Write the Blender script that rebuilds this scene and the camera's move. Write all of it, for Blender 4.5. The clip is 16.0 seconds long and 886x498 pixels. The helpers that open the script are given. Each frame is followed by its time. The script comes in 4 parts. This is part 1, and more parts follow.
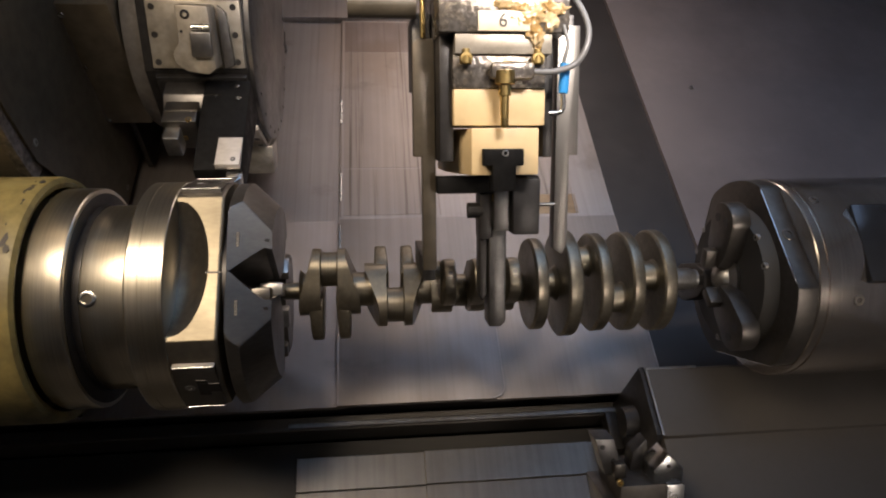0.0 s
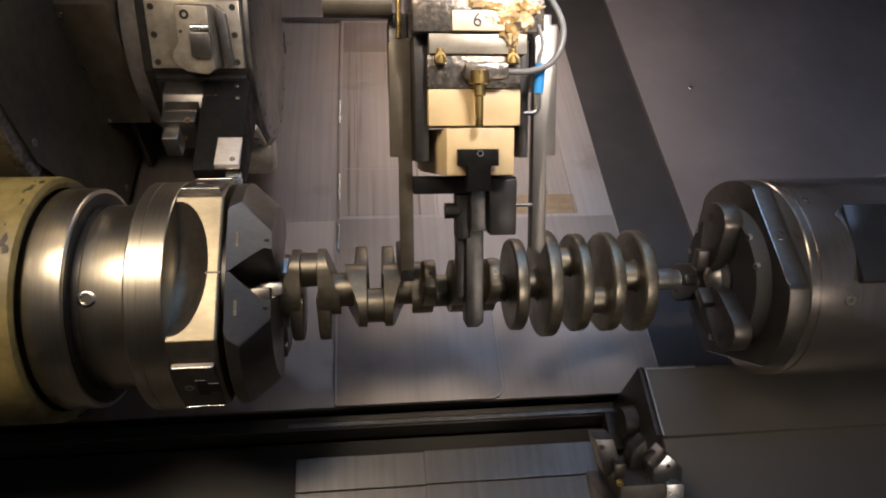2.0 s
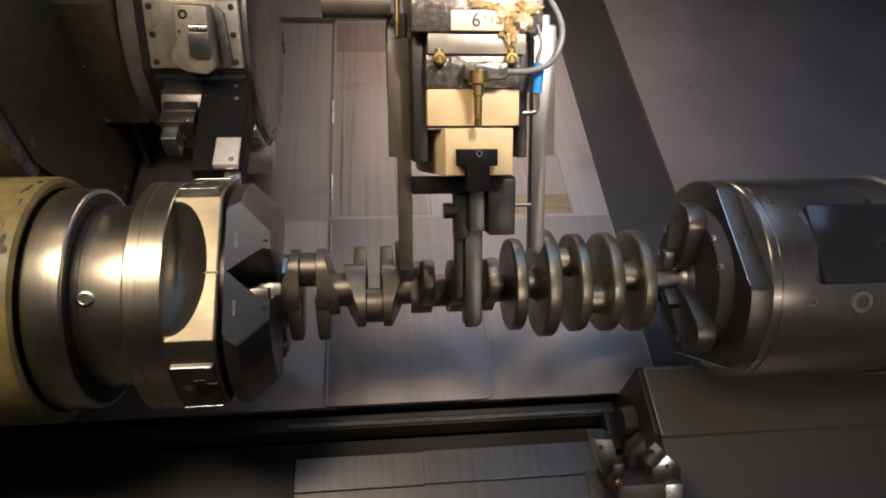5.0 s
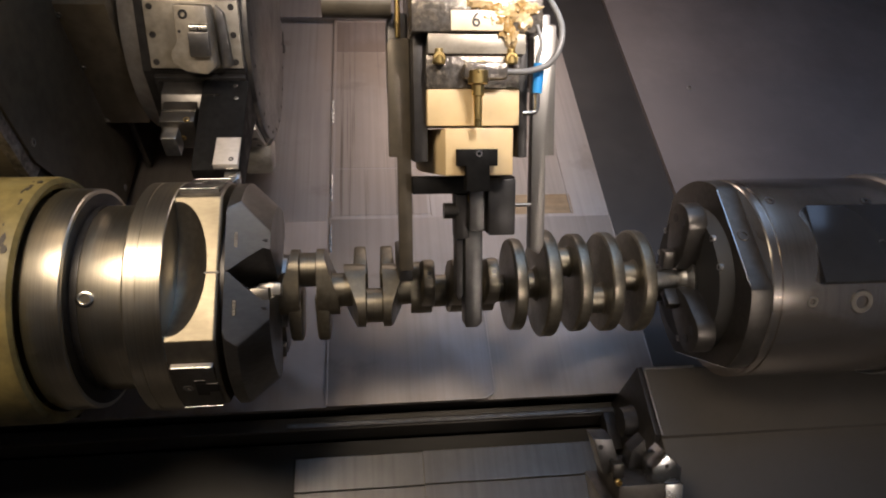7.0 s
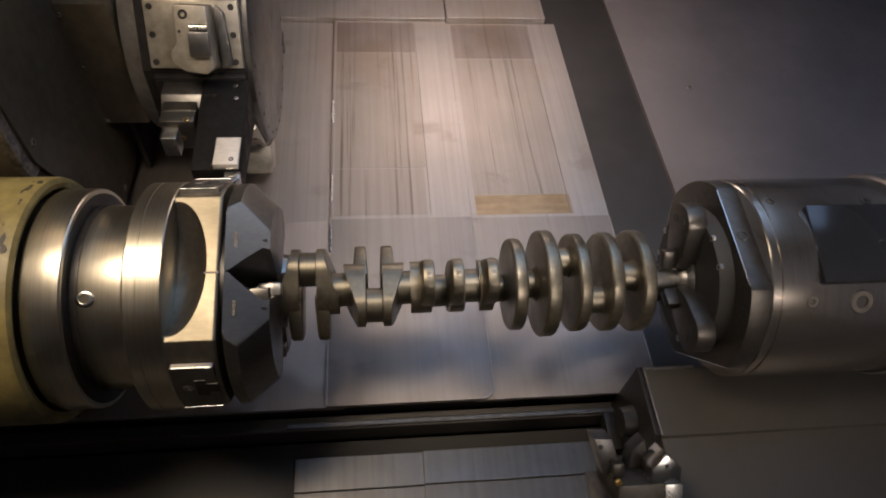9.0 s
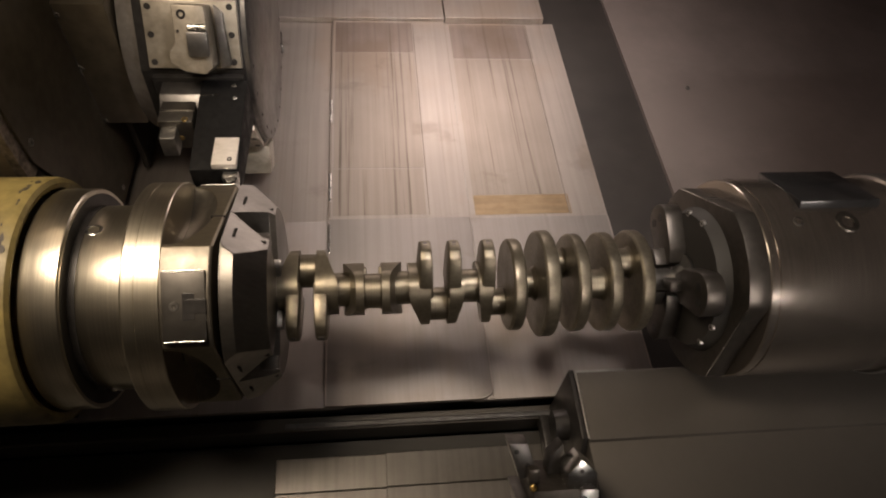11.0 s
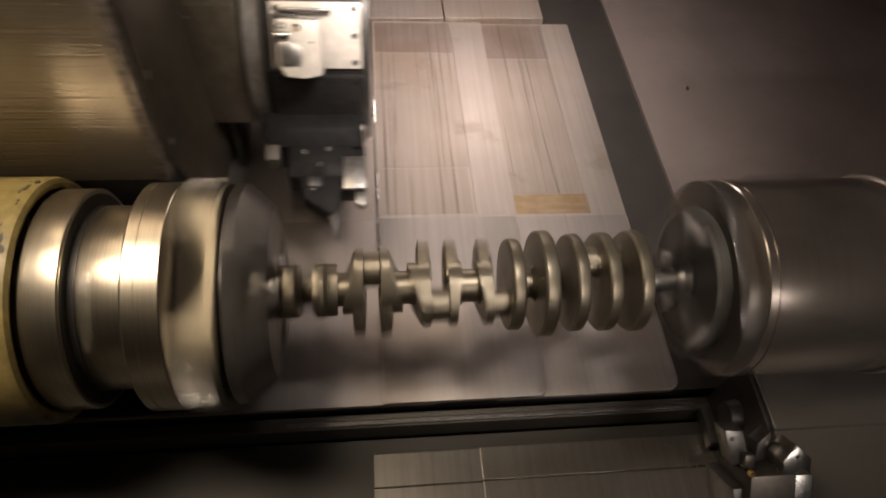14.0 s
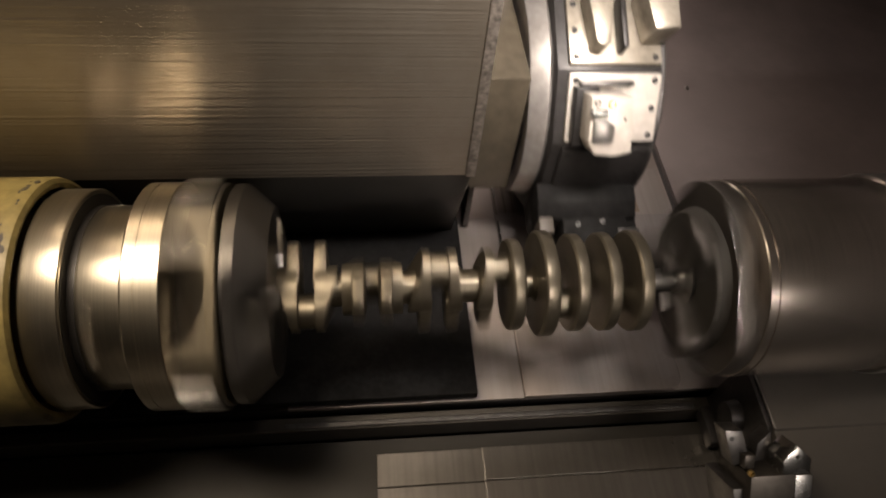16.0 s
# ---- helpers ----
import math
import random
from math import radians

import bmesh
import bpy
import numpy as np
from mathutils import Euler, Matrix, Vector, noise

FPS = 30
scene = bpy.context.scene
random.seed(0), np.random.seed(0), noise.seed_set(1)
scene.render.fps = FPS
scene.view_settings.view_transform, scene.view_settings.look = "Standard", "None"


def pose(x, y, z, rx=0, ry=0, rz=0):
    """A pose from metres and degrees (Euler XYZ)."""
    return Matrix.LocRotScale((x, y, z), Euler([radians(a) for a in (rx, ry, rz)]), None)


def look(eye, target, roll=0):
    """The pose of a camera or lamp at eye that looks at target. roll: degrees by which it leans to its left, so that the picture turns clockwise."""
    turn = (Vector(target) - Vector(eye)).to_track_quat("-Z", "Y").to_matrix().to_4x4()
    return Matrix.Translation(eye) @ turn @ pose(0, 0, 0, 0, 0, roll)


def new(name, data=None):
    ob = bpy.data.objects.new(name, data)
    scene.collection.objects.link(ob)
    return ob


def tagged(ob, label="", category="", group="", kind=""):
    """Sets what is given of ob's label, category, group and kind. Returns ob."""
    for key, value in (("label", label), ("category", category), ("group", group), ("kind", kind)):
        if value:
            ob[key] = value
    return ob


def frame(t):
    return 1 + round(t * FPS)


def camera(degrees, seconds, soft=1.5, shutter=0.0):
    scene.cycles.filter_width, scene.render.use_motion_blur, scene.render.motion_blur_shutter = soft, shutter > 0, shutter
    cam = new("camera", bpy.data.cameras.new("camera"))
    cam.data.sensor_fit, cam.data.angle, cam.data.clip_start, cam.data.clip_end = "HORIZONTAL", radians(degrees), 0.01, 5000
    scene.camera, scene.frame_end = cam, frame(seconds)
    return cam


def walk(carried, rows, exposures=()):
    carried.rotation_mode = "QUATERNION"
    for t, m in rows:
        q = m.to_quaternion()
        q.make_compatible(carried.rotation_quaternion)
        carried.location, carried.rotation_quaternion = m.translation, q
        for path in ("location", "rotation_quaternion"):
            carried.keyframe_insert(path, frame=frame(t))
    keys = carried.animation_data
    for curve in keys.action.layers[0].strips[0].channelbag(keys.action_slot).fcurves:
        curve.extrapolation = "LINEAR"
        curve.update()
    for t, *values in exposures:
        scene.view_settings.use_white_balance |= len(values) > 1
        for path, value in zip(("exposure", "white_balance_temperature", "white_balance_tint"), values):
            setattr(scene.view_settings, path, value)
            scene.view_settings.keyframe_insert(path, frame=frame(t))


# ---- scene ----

# ---- camera and its walk ----
cam = camera(67.77, 16.0, soft=2.0, shutter=0.75)
EYE = Vector((0.0, -1.2, 0.2736))


def aim(yaw, pitch=-9.53, roll=-0.47):
    a, b = radians(yaw), radians(pitch)
    way = Vector((math.sin(a) * math.cos(b), math.cos(a) * math.cos(b), math.sin(b)))
    return look(EYE, EYE + way, roll)


walk(cam, [(0.0, aim(6.0)), (1.5, aim(6.02)), (4.0, aim(6.14)), (9.0, aim(6.15)), (11.5, aim(6.29)), (16.0, aim(6.31))],
     exposures=[(0.0, 0.0), (9.2, 0.0), (11.3, 0.35), (16.0, 0.40)])

# ---- world and lamps ----
world = bpy.data.worlds.new("hall")
scene.world = world
world.use_nodes = True
sky = world.node_tree.nodes["Background"]
sky.inputs[0].default_value = (0.42, 0.62, 1.0, 1)
sky.inputs[1].default_value = 2.2


def area_lamp(name, eye, target, size_x, size_y, power, colour, spread=180):
    data = bpy.data.lights.new(name, "AREA")
    data.shape, data.size, data.size_y, data.energy, data.color = "RECTANGLE", size_x, size_y, power, colour
    data.spread = radians(spread)
    ob = new(name, data)
    ob.matrix_world = look(eye, target)
    return ob


area_lamp("ceiling_light", (0.40, 0.84, 1.42), (0.38, 0.65, 0.0), 0.95, 0.30, 5.0, (1.0, 0.80, 0.71))
area_lamp("front_light", (0.44, -1.05, 0.86), (0.30, 0.3, 0.46), 0.40, 0.12, 4.7, (1.0, 0.88, 0.80), 60)
area_lamp("left_light", (-0.78, -1.20, 1.12), (-0.48, -0.24, 0.06), 0.95, 0.42, 8.4, (1.0, 0.80, 0.60), 90)
area_lamp("strip_light", (1.15, -1.80, -0.28), (0.82, 0.0, 0.06), 1.1, 0.045, 1.5, (1.0, 0.86, 0.76), 42)

# ---- materials ----


def material(name, base, metal=0.0, rough=0.5, grain=(8, 8, 8), amount=0.25, rough_amount=0.15, bump=0.05, stain=3.0, stain_amount=0.3, stain_colour=None, fine=1.0):
    """Colour with fine grain along one direction, broad stains, uneven gloss and fine relief."""
    m = bpy.data.materials.new(name)
    m.use_nodes = True
    n, l = m.node_tree.nodes, m.node_tree.links
    shader = n["Principled BSDF"]
    shader.inputs["Metallic"].default_value = metal
    coord = n.new("ShaderNodeTexCoord")
    scale = n.new("ShaderNodeMapping")
    scale.inputs["Scale"].default_value = grain
    l.new(coord.outputs["Object"], scale.inputs[0])
    fine_noise = n.new("ShaderNodeTexNoise")
    fine_noise.inputs["Scale"].default_value = fine
    fine_noise.inputs["Detail"].default_value = 6
    l.new(scale.outputs[0], fine_noise.inputs["Vector"])
    broad = n.new("ShaderNodeTexNoise")
    broad.inputs["Scale"].default_value = stain
    broad.inputs["Detail"].default_value = 7
    broad.inputs["Roughness"].default_value = 0.65
    l.new(coord.outputs["Object"], broad.inputs["Vector"])
    ramp = n.new("ShaderNodeMapRange")
    ramp.inputs["From Min"].default_value, ramp.inputs["From Max"].default_value = 0.42, 0.68
    ramp.inputs["To Min"].default_value, ramp.inputs["To Max"].default_value = 0.0, stain_amount
    l.new(broad.outputs["Fac"], ramp.inputs["Value"])
    grain_range = n.new("ShaderNodeMapRange")
    grain_range.inputs["From Min"].default_value, grain_range.inputs["From Max"].default_value = 0.3, 0.7
    grain_range.inputs["To Min"].default_value, grain_range.inputs["To Max"].default_value = 1 - amount, 1 + amount
    l.new(fine_noise.outputs["Fac"], grain_range.inputs["Value"])
    tint = n.new("ShaderNodeMix")
    tint.data_type = "RGBA"
    tint.inputs["A"].default_value = (*base, 1)
    tint.inputs["B"].default_value = (*(stain_colour or [c * 0.45 for c in base]), 1)
    l.new(ramp.outputs[0], tint.inputs["Factor"])
    times = n.new("ShaderNodeVectorMath")
    times.operation = "SCALE"
    l.new(tint.outputs["Result"], times.inputs[0])
    l.new(grain_range.outputs[0], times.inputs["Scale"])
    l.new(times.outputs[0], shader.inputs["Base Color"])
    gloss = n.new("ShaderNodeMapRange")
    gloss.inputs["From Min"].default_value, gloss.inputs["From Max"].default_value = 0.3, 0.7
    gloss.inputs["To Min"].default_value, gloss.inputs["To Max"].default_value = max(rough - rough_amount, 0.05), rough + rough_amount
    l.new(broad.outputs["Fac"], gloss.inputs["Value"])
    l.new(gloss.outputs[0], shader.inputs["Roughness"])
    relief = n.new("ShaderNodeBump")
    relief.inputs["Strength"].default_value = bump
    relief.inputs["Distance"].default_value = 0.002
    l.new(fine_noise.outputs["Fac"], relief.inputs["Height"])
    l.new(relief.outputs[0], shader.inputs["Normal"])
    return m


TURNED = material("turned steel", (0.54, 0.50, 0.41), 1.0, 0.31, (500, 6, 6), 0.12, 0.05, 0.10, 5, 0.25)
DARK_STEEL = material("dark oiled steel", (0.16, 0.155, 0.15), 0.9, 0.38, (60, 60, 60), 0.2, 0.1, 0.08, 7, 0.4)
GREY_STEEL = material("grey steel", (0.36, 0.35, 0.33), 0.95, 0.36, (90, 90, 90), 0.15, 0.1, 0.06, 6, 0.3)
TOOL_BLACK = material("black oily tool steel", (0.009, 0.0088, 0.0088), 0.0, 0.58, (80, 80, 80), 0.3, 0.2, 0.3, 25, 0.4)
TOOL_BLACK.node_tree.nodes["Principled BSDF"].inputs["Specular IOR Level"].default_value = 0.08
BLACK_OXIDE = material("black oxide steel", (0.034, 0.032, 0.031), 0.5, 0.42, (80, 80, 80), 0.25, 0.1, 0.05, 12, 0.3)
CREAM = material("cream paint", (0.215, 0.172, 0.062), 0.0, 0.45, (40, 40, 40), 0.18, 0.12, 0.10, 14, 0.75, (0.075, 0.058, 0.022))
NOSE_STEEL = material("ground nose steel", (0.21, 0.185, 0.135), 1.0, 0.46, (60, 60, 220), 0.10, 0.08, 0.05, 9, 0.3)
FORGED = material("forged crank steel", (0.205, 0.182, 0.138), 0.9, 0.40, (120, 120, 120), 0.15, 0.1, 0.12, 14, 0.4)
JOURNAL = material("machined journal steel", (0.20, 0.178, 0.135), 1.0, 0.42, (700, 4, 4), 0.15, 0.06, 0.05, 10, 0.2)


def bed_material(name, base, brown, streak, rough):
    """Brushed sheet with brownish rubbed clouds and dark run-down streaks along the slope."""
    m = material(name, base, 0.85, rough, (90, 1.5, 4), 0.07, 0.08, 0.03, 2.2, 0.35, [c * 0.78 for c in base])
    n, l = m.node_tree.nodes, m.node_tree.links
    shader = n["Principled BSDF"]
    first = shader.inputs["Base Color"].links[0].from_socket
    coord = n.new("ShaderNodeTexCoord")
    last = first
    for scale, low, high, amount, colour in (((2.6, 1.6, 1), 0.46, 0.62, 0.75, brown), ((75, 1.0, 1), 0.54, 0.72, streak, [c * 0.35 for c in brown]), ((5, 7, 1), 0.58, 0.72, 0.35, [c * 0.5 for c in brown])):
        place = n.new("ShaderNodeMapping")
        place.inputs["Scale"].default_value = scale
        l.new(coord.outputs["Object"], place.inputs[0])
        cloud = n.new("ShaderNodeTexNoise")
        cloud.inputs["Scale"].default_value, cloud.inputs["Detail"].default_value, cloud.inputs["Roughness"].default_value = 1.0, 5, 0.6
        l.new(place.outputs[0], cloud.inputs["Vector"])
        step = n.new("ShaderNodeMapRange")
        step.interpolation_type = "SMOOTHSTEP"
        step.inputs["From Min"].default_value, step.inputs["From Max"].default_value = low, high
        step.inputs["To Min"].default_value, step.inputs["To Max"].default_value = 0.0, amount
        l.new(cloud.outputs["Fac"], step.inputs["Value"])
        blend = n.new("ShaderNodeMix")
        blend.data_type = "RGBA"
        blend.inputs["B"].default_value = (*colour, 1)
        l.new(step.outputs[0], blend.inputs["Factor"])
        l.new(last, blend.inputs["A"])
        last = blend.outputs["Result"]
    l.new(last, shader.inputs["Base Color"])
    return m


BED = bed_material("brushed bed cover steel", (0.38, 0.345, 0.322), (0.36, 0.30, 0.255), 0.22, 0.50)
BED_WORN = bed_material("worn bed cover steel", (0.335, 0.295, 0.265), (0.27, 0.22, 0.18), 0.7, 0.52)
BED_AMBER = material("oil stained steel", (0.33, 0.245, 0.155), 0.7, 0.5, (5, 40, 4), 0.2, 0.1, 0.03, 9.0, 0.7, (0.2, 0.135, 0.08))
APRON = material("greasy apron steel", (0.165, 0.155, 0.145), 0.7, 0.42, (90, 1.5, 4), 0.12, 0.1, 0.03, 3.0, 0.5)
TAIL_STEEL = material("dark turned steel", (0.48, 0.43, 0.38), 0.95, 0.21, (400, 8, 8), 0.12, 0.06, 0.05, 5, 0.35)
LOW_STEEL = material("dull dark cover steel", (0.082, 0.075, 0.066), 0.5, 0.5, (8, 8, 8), 0.1, 0.1, 0.03, 4, 0.4)
LIP = material("worn apron lip", (0.185, 0.175, 0.16), 0.8, 0.36, (90, 1.5, 4), 0.12, 0.1, 0.03, 3.0, 0.5)
BLACK_SHEET = material("black sheet", (0.027, 0.025, 0.021), 0.1, 0.6, (20, 20, 20), 0.2, 0.1, 0.05, 5, 0.4)
GRIME = material("black grimy steel", (0.050, 0.042, 0.034), 0.1, 0.55, (20, 20, 20), 0.2, 0.1, 0.05, 5, 0.4)
RIM = material("worn turret rim", (0.36, 0.34, 0.32), 0.6, 0.4, (60, 60, 60), 0.12, 0.1, 0.05, 9, 0.6, (0.14, 0.12, 0.10))
# stained, and darker than STATION for stations that stand in shade
STATION_STAIN_SHADE = material("stained and shaded station steel", (0.33, 0.30, 0.25), 0.5, 0.4, (60, 60, 120), 0.12, 0.1, 0.05, 14, 0.7, (0.12, 0.10, 0.07))
STATION = material("pale milled steel", (0.62, 0.58, 0.53), 0.25, 0.36, (60, 60, 120), 0.08, 0.08, 0.04, 12, 0.4, (0.3, 0.27, 0.2))
# top fields: brown stains and the lamp's fading reflection in one darker tone
BED_DARK = bed_material("stained and shaded bed sheet steel", (0.27, 0.23, 0.21), (0.20, 0.155, 0.125), 0.4, 0.5)
# lower sheets have their own tone to draw the step in reflected light
BED_LOW = bed_material("lower bed sheet steel", (0.33, 0.305, 0.295), (0.30, 0.26, 0.235), 0.12, 0.62)
SCOOP_SHADE = material("shaded scoop steel", (0.17, 0.155, 0.13), 0.9, 0.40, (80, 80, 80), 0.15, 0.1, 0.06, 9, 0.3)
TAIL_DARK = material("oiled dark chuck steel", (0.075, 0.068, 0.060), 0.8, 0.44, (80, 80, 80), 0.15, 0.1, 0.06, 9, 0.3)
# unseen left, front and roof sheets are this pale to bounce light inside
BOUNCE_WALL = material("pale bounce sheet", (0.68, 0.66, 0.63), 0.1, 0.5, (3, 3, 3), 0.1, 0.1, 0.04, 2.0, 0.4)
JAW = material("dark milled jaw steel", (0.19, 0.18, 0.165), 1.0, 0.40, (60, 60, 200), 0.10, 0.08, 0.04, 9, 0.35)
COVER = material("brushed carriage cover", (0.36, 0.32, 0.262), 0.8, 0.33, (1.4, 170, 170), 0.07, 0.05, 0.45, 3.0, 0.55, (0.22, 0.18, 0.135))
COVER.node_tree.nodes["Bump"].inputs["Strength"].default_value = 1.0
COVER.node_tree.nodes["Bump"].inputs["Distance"].default_value = 0.0015
SCUFFED = material("scuffed flange edge", (0.27, 0.24, 0.21), 0.6, 0.42, (90, 90, 90), 0.5, 0.15, 0.5, 30, 0.7, (0.16, 0.14, 0.12))
GUARD = material("grey painted guard sheet", (0.205, 0.174, 0.166), 0.1, 0.45, (3, 3, 3), 0.1, 0.1, 0.04, 2.0, 0.4)
GLOSS_DARK = material("smooth dark window steel", (0.05, 0.05, 0.052), 0.6, 0.16, (30, 30, 30), 0.1, 0.05, 0.02, 6, 0.3)
PANEL = material("dark oily bed steel", (0.034, 0.030, 0.028), 0.1, 0.5, (20, 20, 20), 0.2, 0.1, 0.05, 5, 0.4)
HOUSING = material("oily brown housing steel", (0.092, 0.077, 0.055), 0.3, 0.42, (40, 40, 40), 0.2, 0.1, 0.06, 6, 0.5)
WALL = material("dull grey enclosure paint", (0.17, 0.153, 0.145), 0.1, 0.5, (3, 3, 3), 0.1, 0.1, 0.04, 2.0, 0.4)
SIDE_WALL = material("grey side wall paint", (0.50, 0.48, 0.48), 0.1, 0.5, (3, 3, 3), 0.1, 0.1, 0.04, 2.0, 0.4)
AMBER = material("amber plastic", (0.66, 0.505, 0.28), 0.0, 0.42, (30, 30, 30), 0.06, 0.1, 0.04, 12, 0.25, (0.42, 0.25, 0.08))
SEALANT = material("dried sealant", (0.30, 0.19, 0.07), 0.0, 0.14, (60, 60, 60), 0.2, 0.1, 0.4, 40, 0.7, (0.78, 0.66, 0.44))
BRASS = material("oily brass", (0.62, 0.45, 0.18), 1.0, 0.3, (90, 90, 90), 0.15, 0.1, 0.05, 20, 0.3)
WET_GREY = material("wet grey steel", (0.17, 0.155, 0.14), 0.6, 0.24, (140, 140, 140), 0.5, 0.14, 0.5, 34, 0.7, (0.11, 0.085, 0.05))
WHITE_PLATE = material("ivory plate", (0.72, 0.62, 0.48), 0.0, 0.4, (40, 40, 40), 0.05, 0.1, 0.02, 25, 0.4, (0.55, 0.36, 0.12))
ZINC = material("bright zinc steel", (0.62, 0.62, 0.60), 1.0, 0.25, (120, 120, 120), 0.1, 0.08, 0.05, 20, 0.2)
BLUE = material("blue plastic", (0.03, 0.25, 0.6), 0.0, 0.35, (50, 50, 50), 0.05, 0.1, 0.02, 20, 0.2)
CABLE = material("grey rubber", (0.16, 0.16, 0.16), 0.0, 0.4, (80, 80, 80), 0.1, 0.1, 0.05, 20, 0.2)
INK = material("dark lettering", (0.03, 0.03, 0.03), 0.0, 0.6, (50, 50, 50), 0.05, 0.1, 0.0, 20, 0.1)

# ---- mesh helpers ----


def part(name, bm, mat, parent=None, label="", m=None, smooth=None):
    """Links a bmesh as one mesh object under a thing or a part."""
    bmesh.ops.recalc_face_normals(bm, faces=bm.faces)
    if smooth is not None:
        for e in bm.edges:
            e.smooth = len(e.link_faces) == 2 and e.calc_face_angle(0) < radians(smooth)
        for f in bm.faces:
            f.smooth = True
    data = bpy.data.meshes.new(name)
    bm.to_mesh(data)
    bm.free()
    data.materials.append(mat)
    ob = new(name, data)
    if parent:
        ob.parent = parent
    if m is not None:
        ob.matrix_basis = m
    if label:
        tagged(ob, label=label)
    return ob


def thing(name, label, category, m=None, group="", kind=""):
    ob = new(name)
    ob.empty_display_size = 0.05
    if m is not None:
        ob.matrix_basis = m
    return tagged(ob, label, category, group, kind)


def block(x0, x1, y0, y1, z0, z1, bevel=0.002):
    """A box with softened edges."""
    bm = bmesh.new()
    bmesh.ops.create_cube(bm, size=1)
    for v in bm.verts:
        v.co = Vector(((x0, x1)[v.co.x > 0], (y0, y1)[v.co.y > 0], (z0, z1)[v.co.z > 0]))
    if bevel:
        bmesh.ops.bevel(bm, geom=bm.edges[:], offset=bevel, segments=2, profile=0.5, affect="EDGES")
    return bm


def prism(outline, a, b, axis="x", bevel=0.0015):
    """An outline of (p, q) pairs drawn out from a to b: along x it lies in (y, z), along y in (x, z), along z in (x, y)."""
    bm = bmesh.new()
    place = {"x": lambda p, q, d: (d, p, q), "y": lambda p, q, d: (p, d, q), "z": lambda p, q, d: (p, q, d)}[axis]
    low = [bm.verts.new(place(p, q, a)) for p, q in outline]
    high = [bm.verts.new(place(p, q, b)) for p, q in outline]
    bm.faces.new(low)
    bm.faces.new(high[::-1])
    for i in range(len(low)):
        j = (i + 1) % len(low)
        bm.faces.new((low[j], low[i], high[i], high[j]))
    if bevel:
        bmesh.ops.recalc_face_normals(bm, faces=bm.faces)
        edges = [e for e in bm.edges if e.calc_face_angle(0) > 0.4]
        bmesh.ops.bevel(bm, geom=edges, offset=bevel, segments=2, profile=0.5, affect="EDGES")
    return bm


def turned(profile, steps=96):
    """A closed ring or disc turned about the x axis from pairs of (x, radius)."""
    bm = bmesh.new()
    rows = []
    for x, r in profile:
        if r < 1e-5:
            rows.append([bm.verts.new((x, 0, 0))])
        else:
            rows.append([bm.verts.new((x, r * math.cos(2 * math.pi * i / steps), r * math.sin(2 * math.pi * i / steps))) for i in range(steps)])
    for one, two in zip(rows, rows[1:]):
        for i in range(steps):
            j = (i + 1) % steps
            loop = [one[i % len(one)], one[j % len(one)], two[j % len(two)], two[i % len(two)]]
            loop = list(dict.fromkeys(loop))
            if len(loop) > 2:
                bm.faces.new(loop)
    return bm


def rod(profile, m, steps=24):
    """A turned piece laid along the x axis of the pose m."""
    bm = turned(profile, steps)
    bm.transform(m)
    return bm


def bolt(length, r, m, steps=20):
    """A socket-head screw whose head stands at the end of the x axis of m."""
    return rod([(-length, 0), (-length, r * 0.6), (-r, r * 0.6), (-r, r), (-0.12 * r, r), (0, 0.88 * r), (0, 0.52 * r), (-0.7 * r, 0.5 * r), (-0.7 * r, 0)], m, steps)


def tube(points, r, steps=10):
    """A round hose through points."""
    curve = [Vector(p) for p in points]
    fine = []
    for i in range(len(curve) - 1):
        p0, p1, p2, p3 = curve[max(i - 1, 0)], curve[i], curve[i + 1], curve[min(i + 2, len(curve) - 1)]
        for k in range(8):
            t = k / 8
            fine.append(0.5 * (2 * p1 + (p2 - p0) * t + (2 * p0 - 5 * p1 + 4 * p2 - p3) * t * t + (3 * p1 - p0 - 3 * p2 + p3) * t ** 3))
    fine.append(curve[-1])
    bm = bmesh.new()
    rows = []
    for i, p in enumerate(fine):
        way = (fine[min(i + 1, len(fine) - 1)] - fine[max(i - 1, 0)]).normalized()
        side = way.cross(Vector((0.3, 0.9, 0.2))).normalized()
        over = way.cross(side)
        rows.append([bm.verts.new(p + r * (math.cos(2 * math.pi * k / steps) * side + math.sin(2 * math.pi * k / steps) * over)) for k in range(steps)])
    for one, two in zip(rows, rows[1:]):
        for k in range(steps):
            bm.faces.new((one[k], one[(k + 1) % steps], two[(k + 1) % steps], two[k]))
    bm.faces.new(rows[0])
    bm.faces.new(rows[-1][::-1])
    return bm


def out(a):
    """The direction at a degrees round the x axis: 0 up, 90 to the operator's side, 180 down."""
    return Vector((0, -math.sin(radians(a)), math.cos(radians(a))))


SLANT = pose(0, 0, 0, 45)          # local y runs up the slanted bed, local z stands off it

# ---- enclosure ----


def slab(name, bm, mat, label, m=None):
    ob = part(name, bm, mat, None, "", m)
    return tagged(ob, label, name.split("_")[0], "", "structure")


slab("floor", block(-2.0, 2.4, -2.0, 1.9, -1.06, -1.0, 0), GRIME, "dark oily sheet metal floor of the machine")
slab("wall_left", block(-1.96, -1.9, -2.0, 1.9, -1.0, 1.5, 0), BOUNCE_WALL, "pale sheet metal side wall, unseen, bouncing light")
slab("wall_right", block(2.3, 2.36, -2.0, 1.9, -1.0, 1.5, 0), SIDE_WALL, "grey painted side wall of the machine")


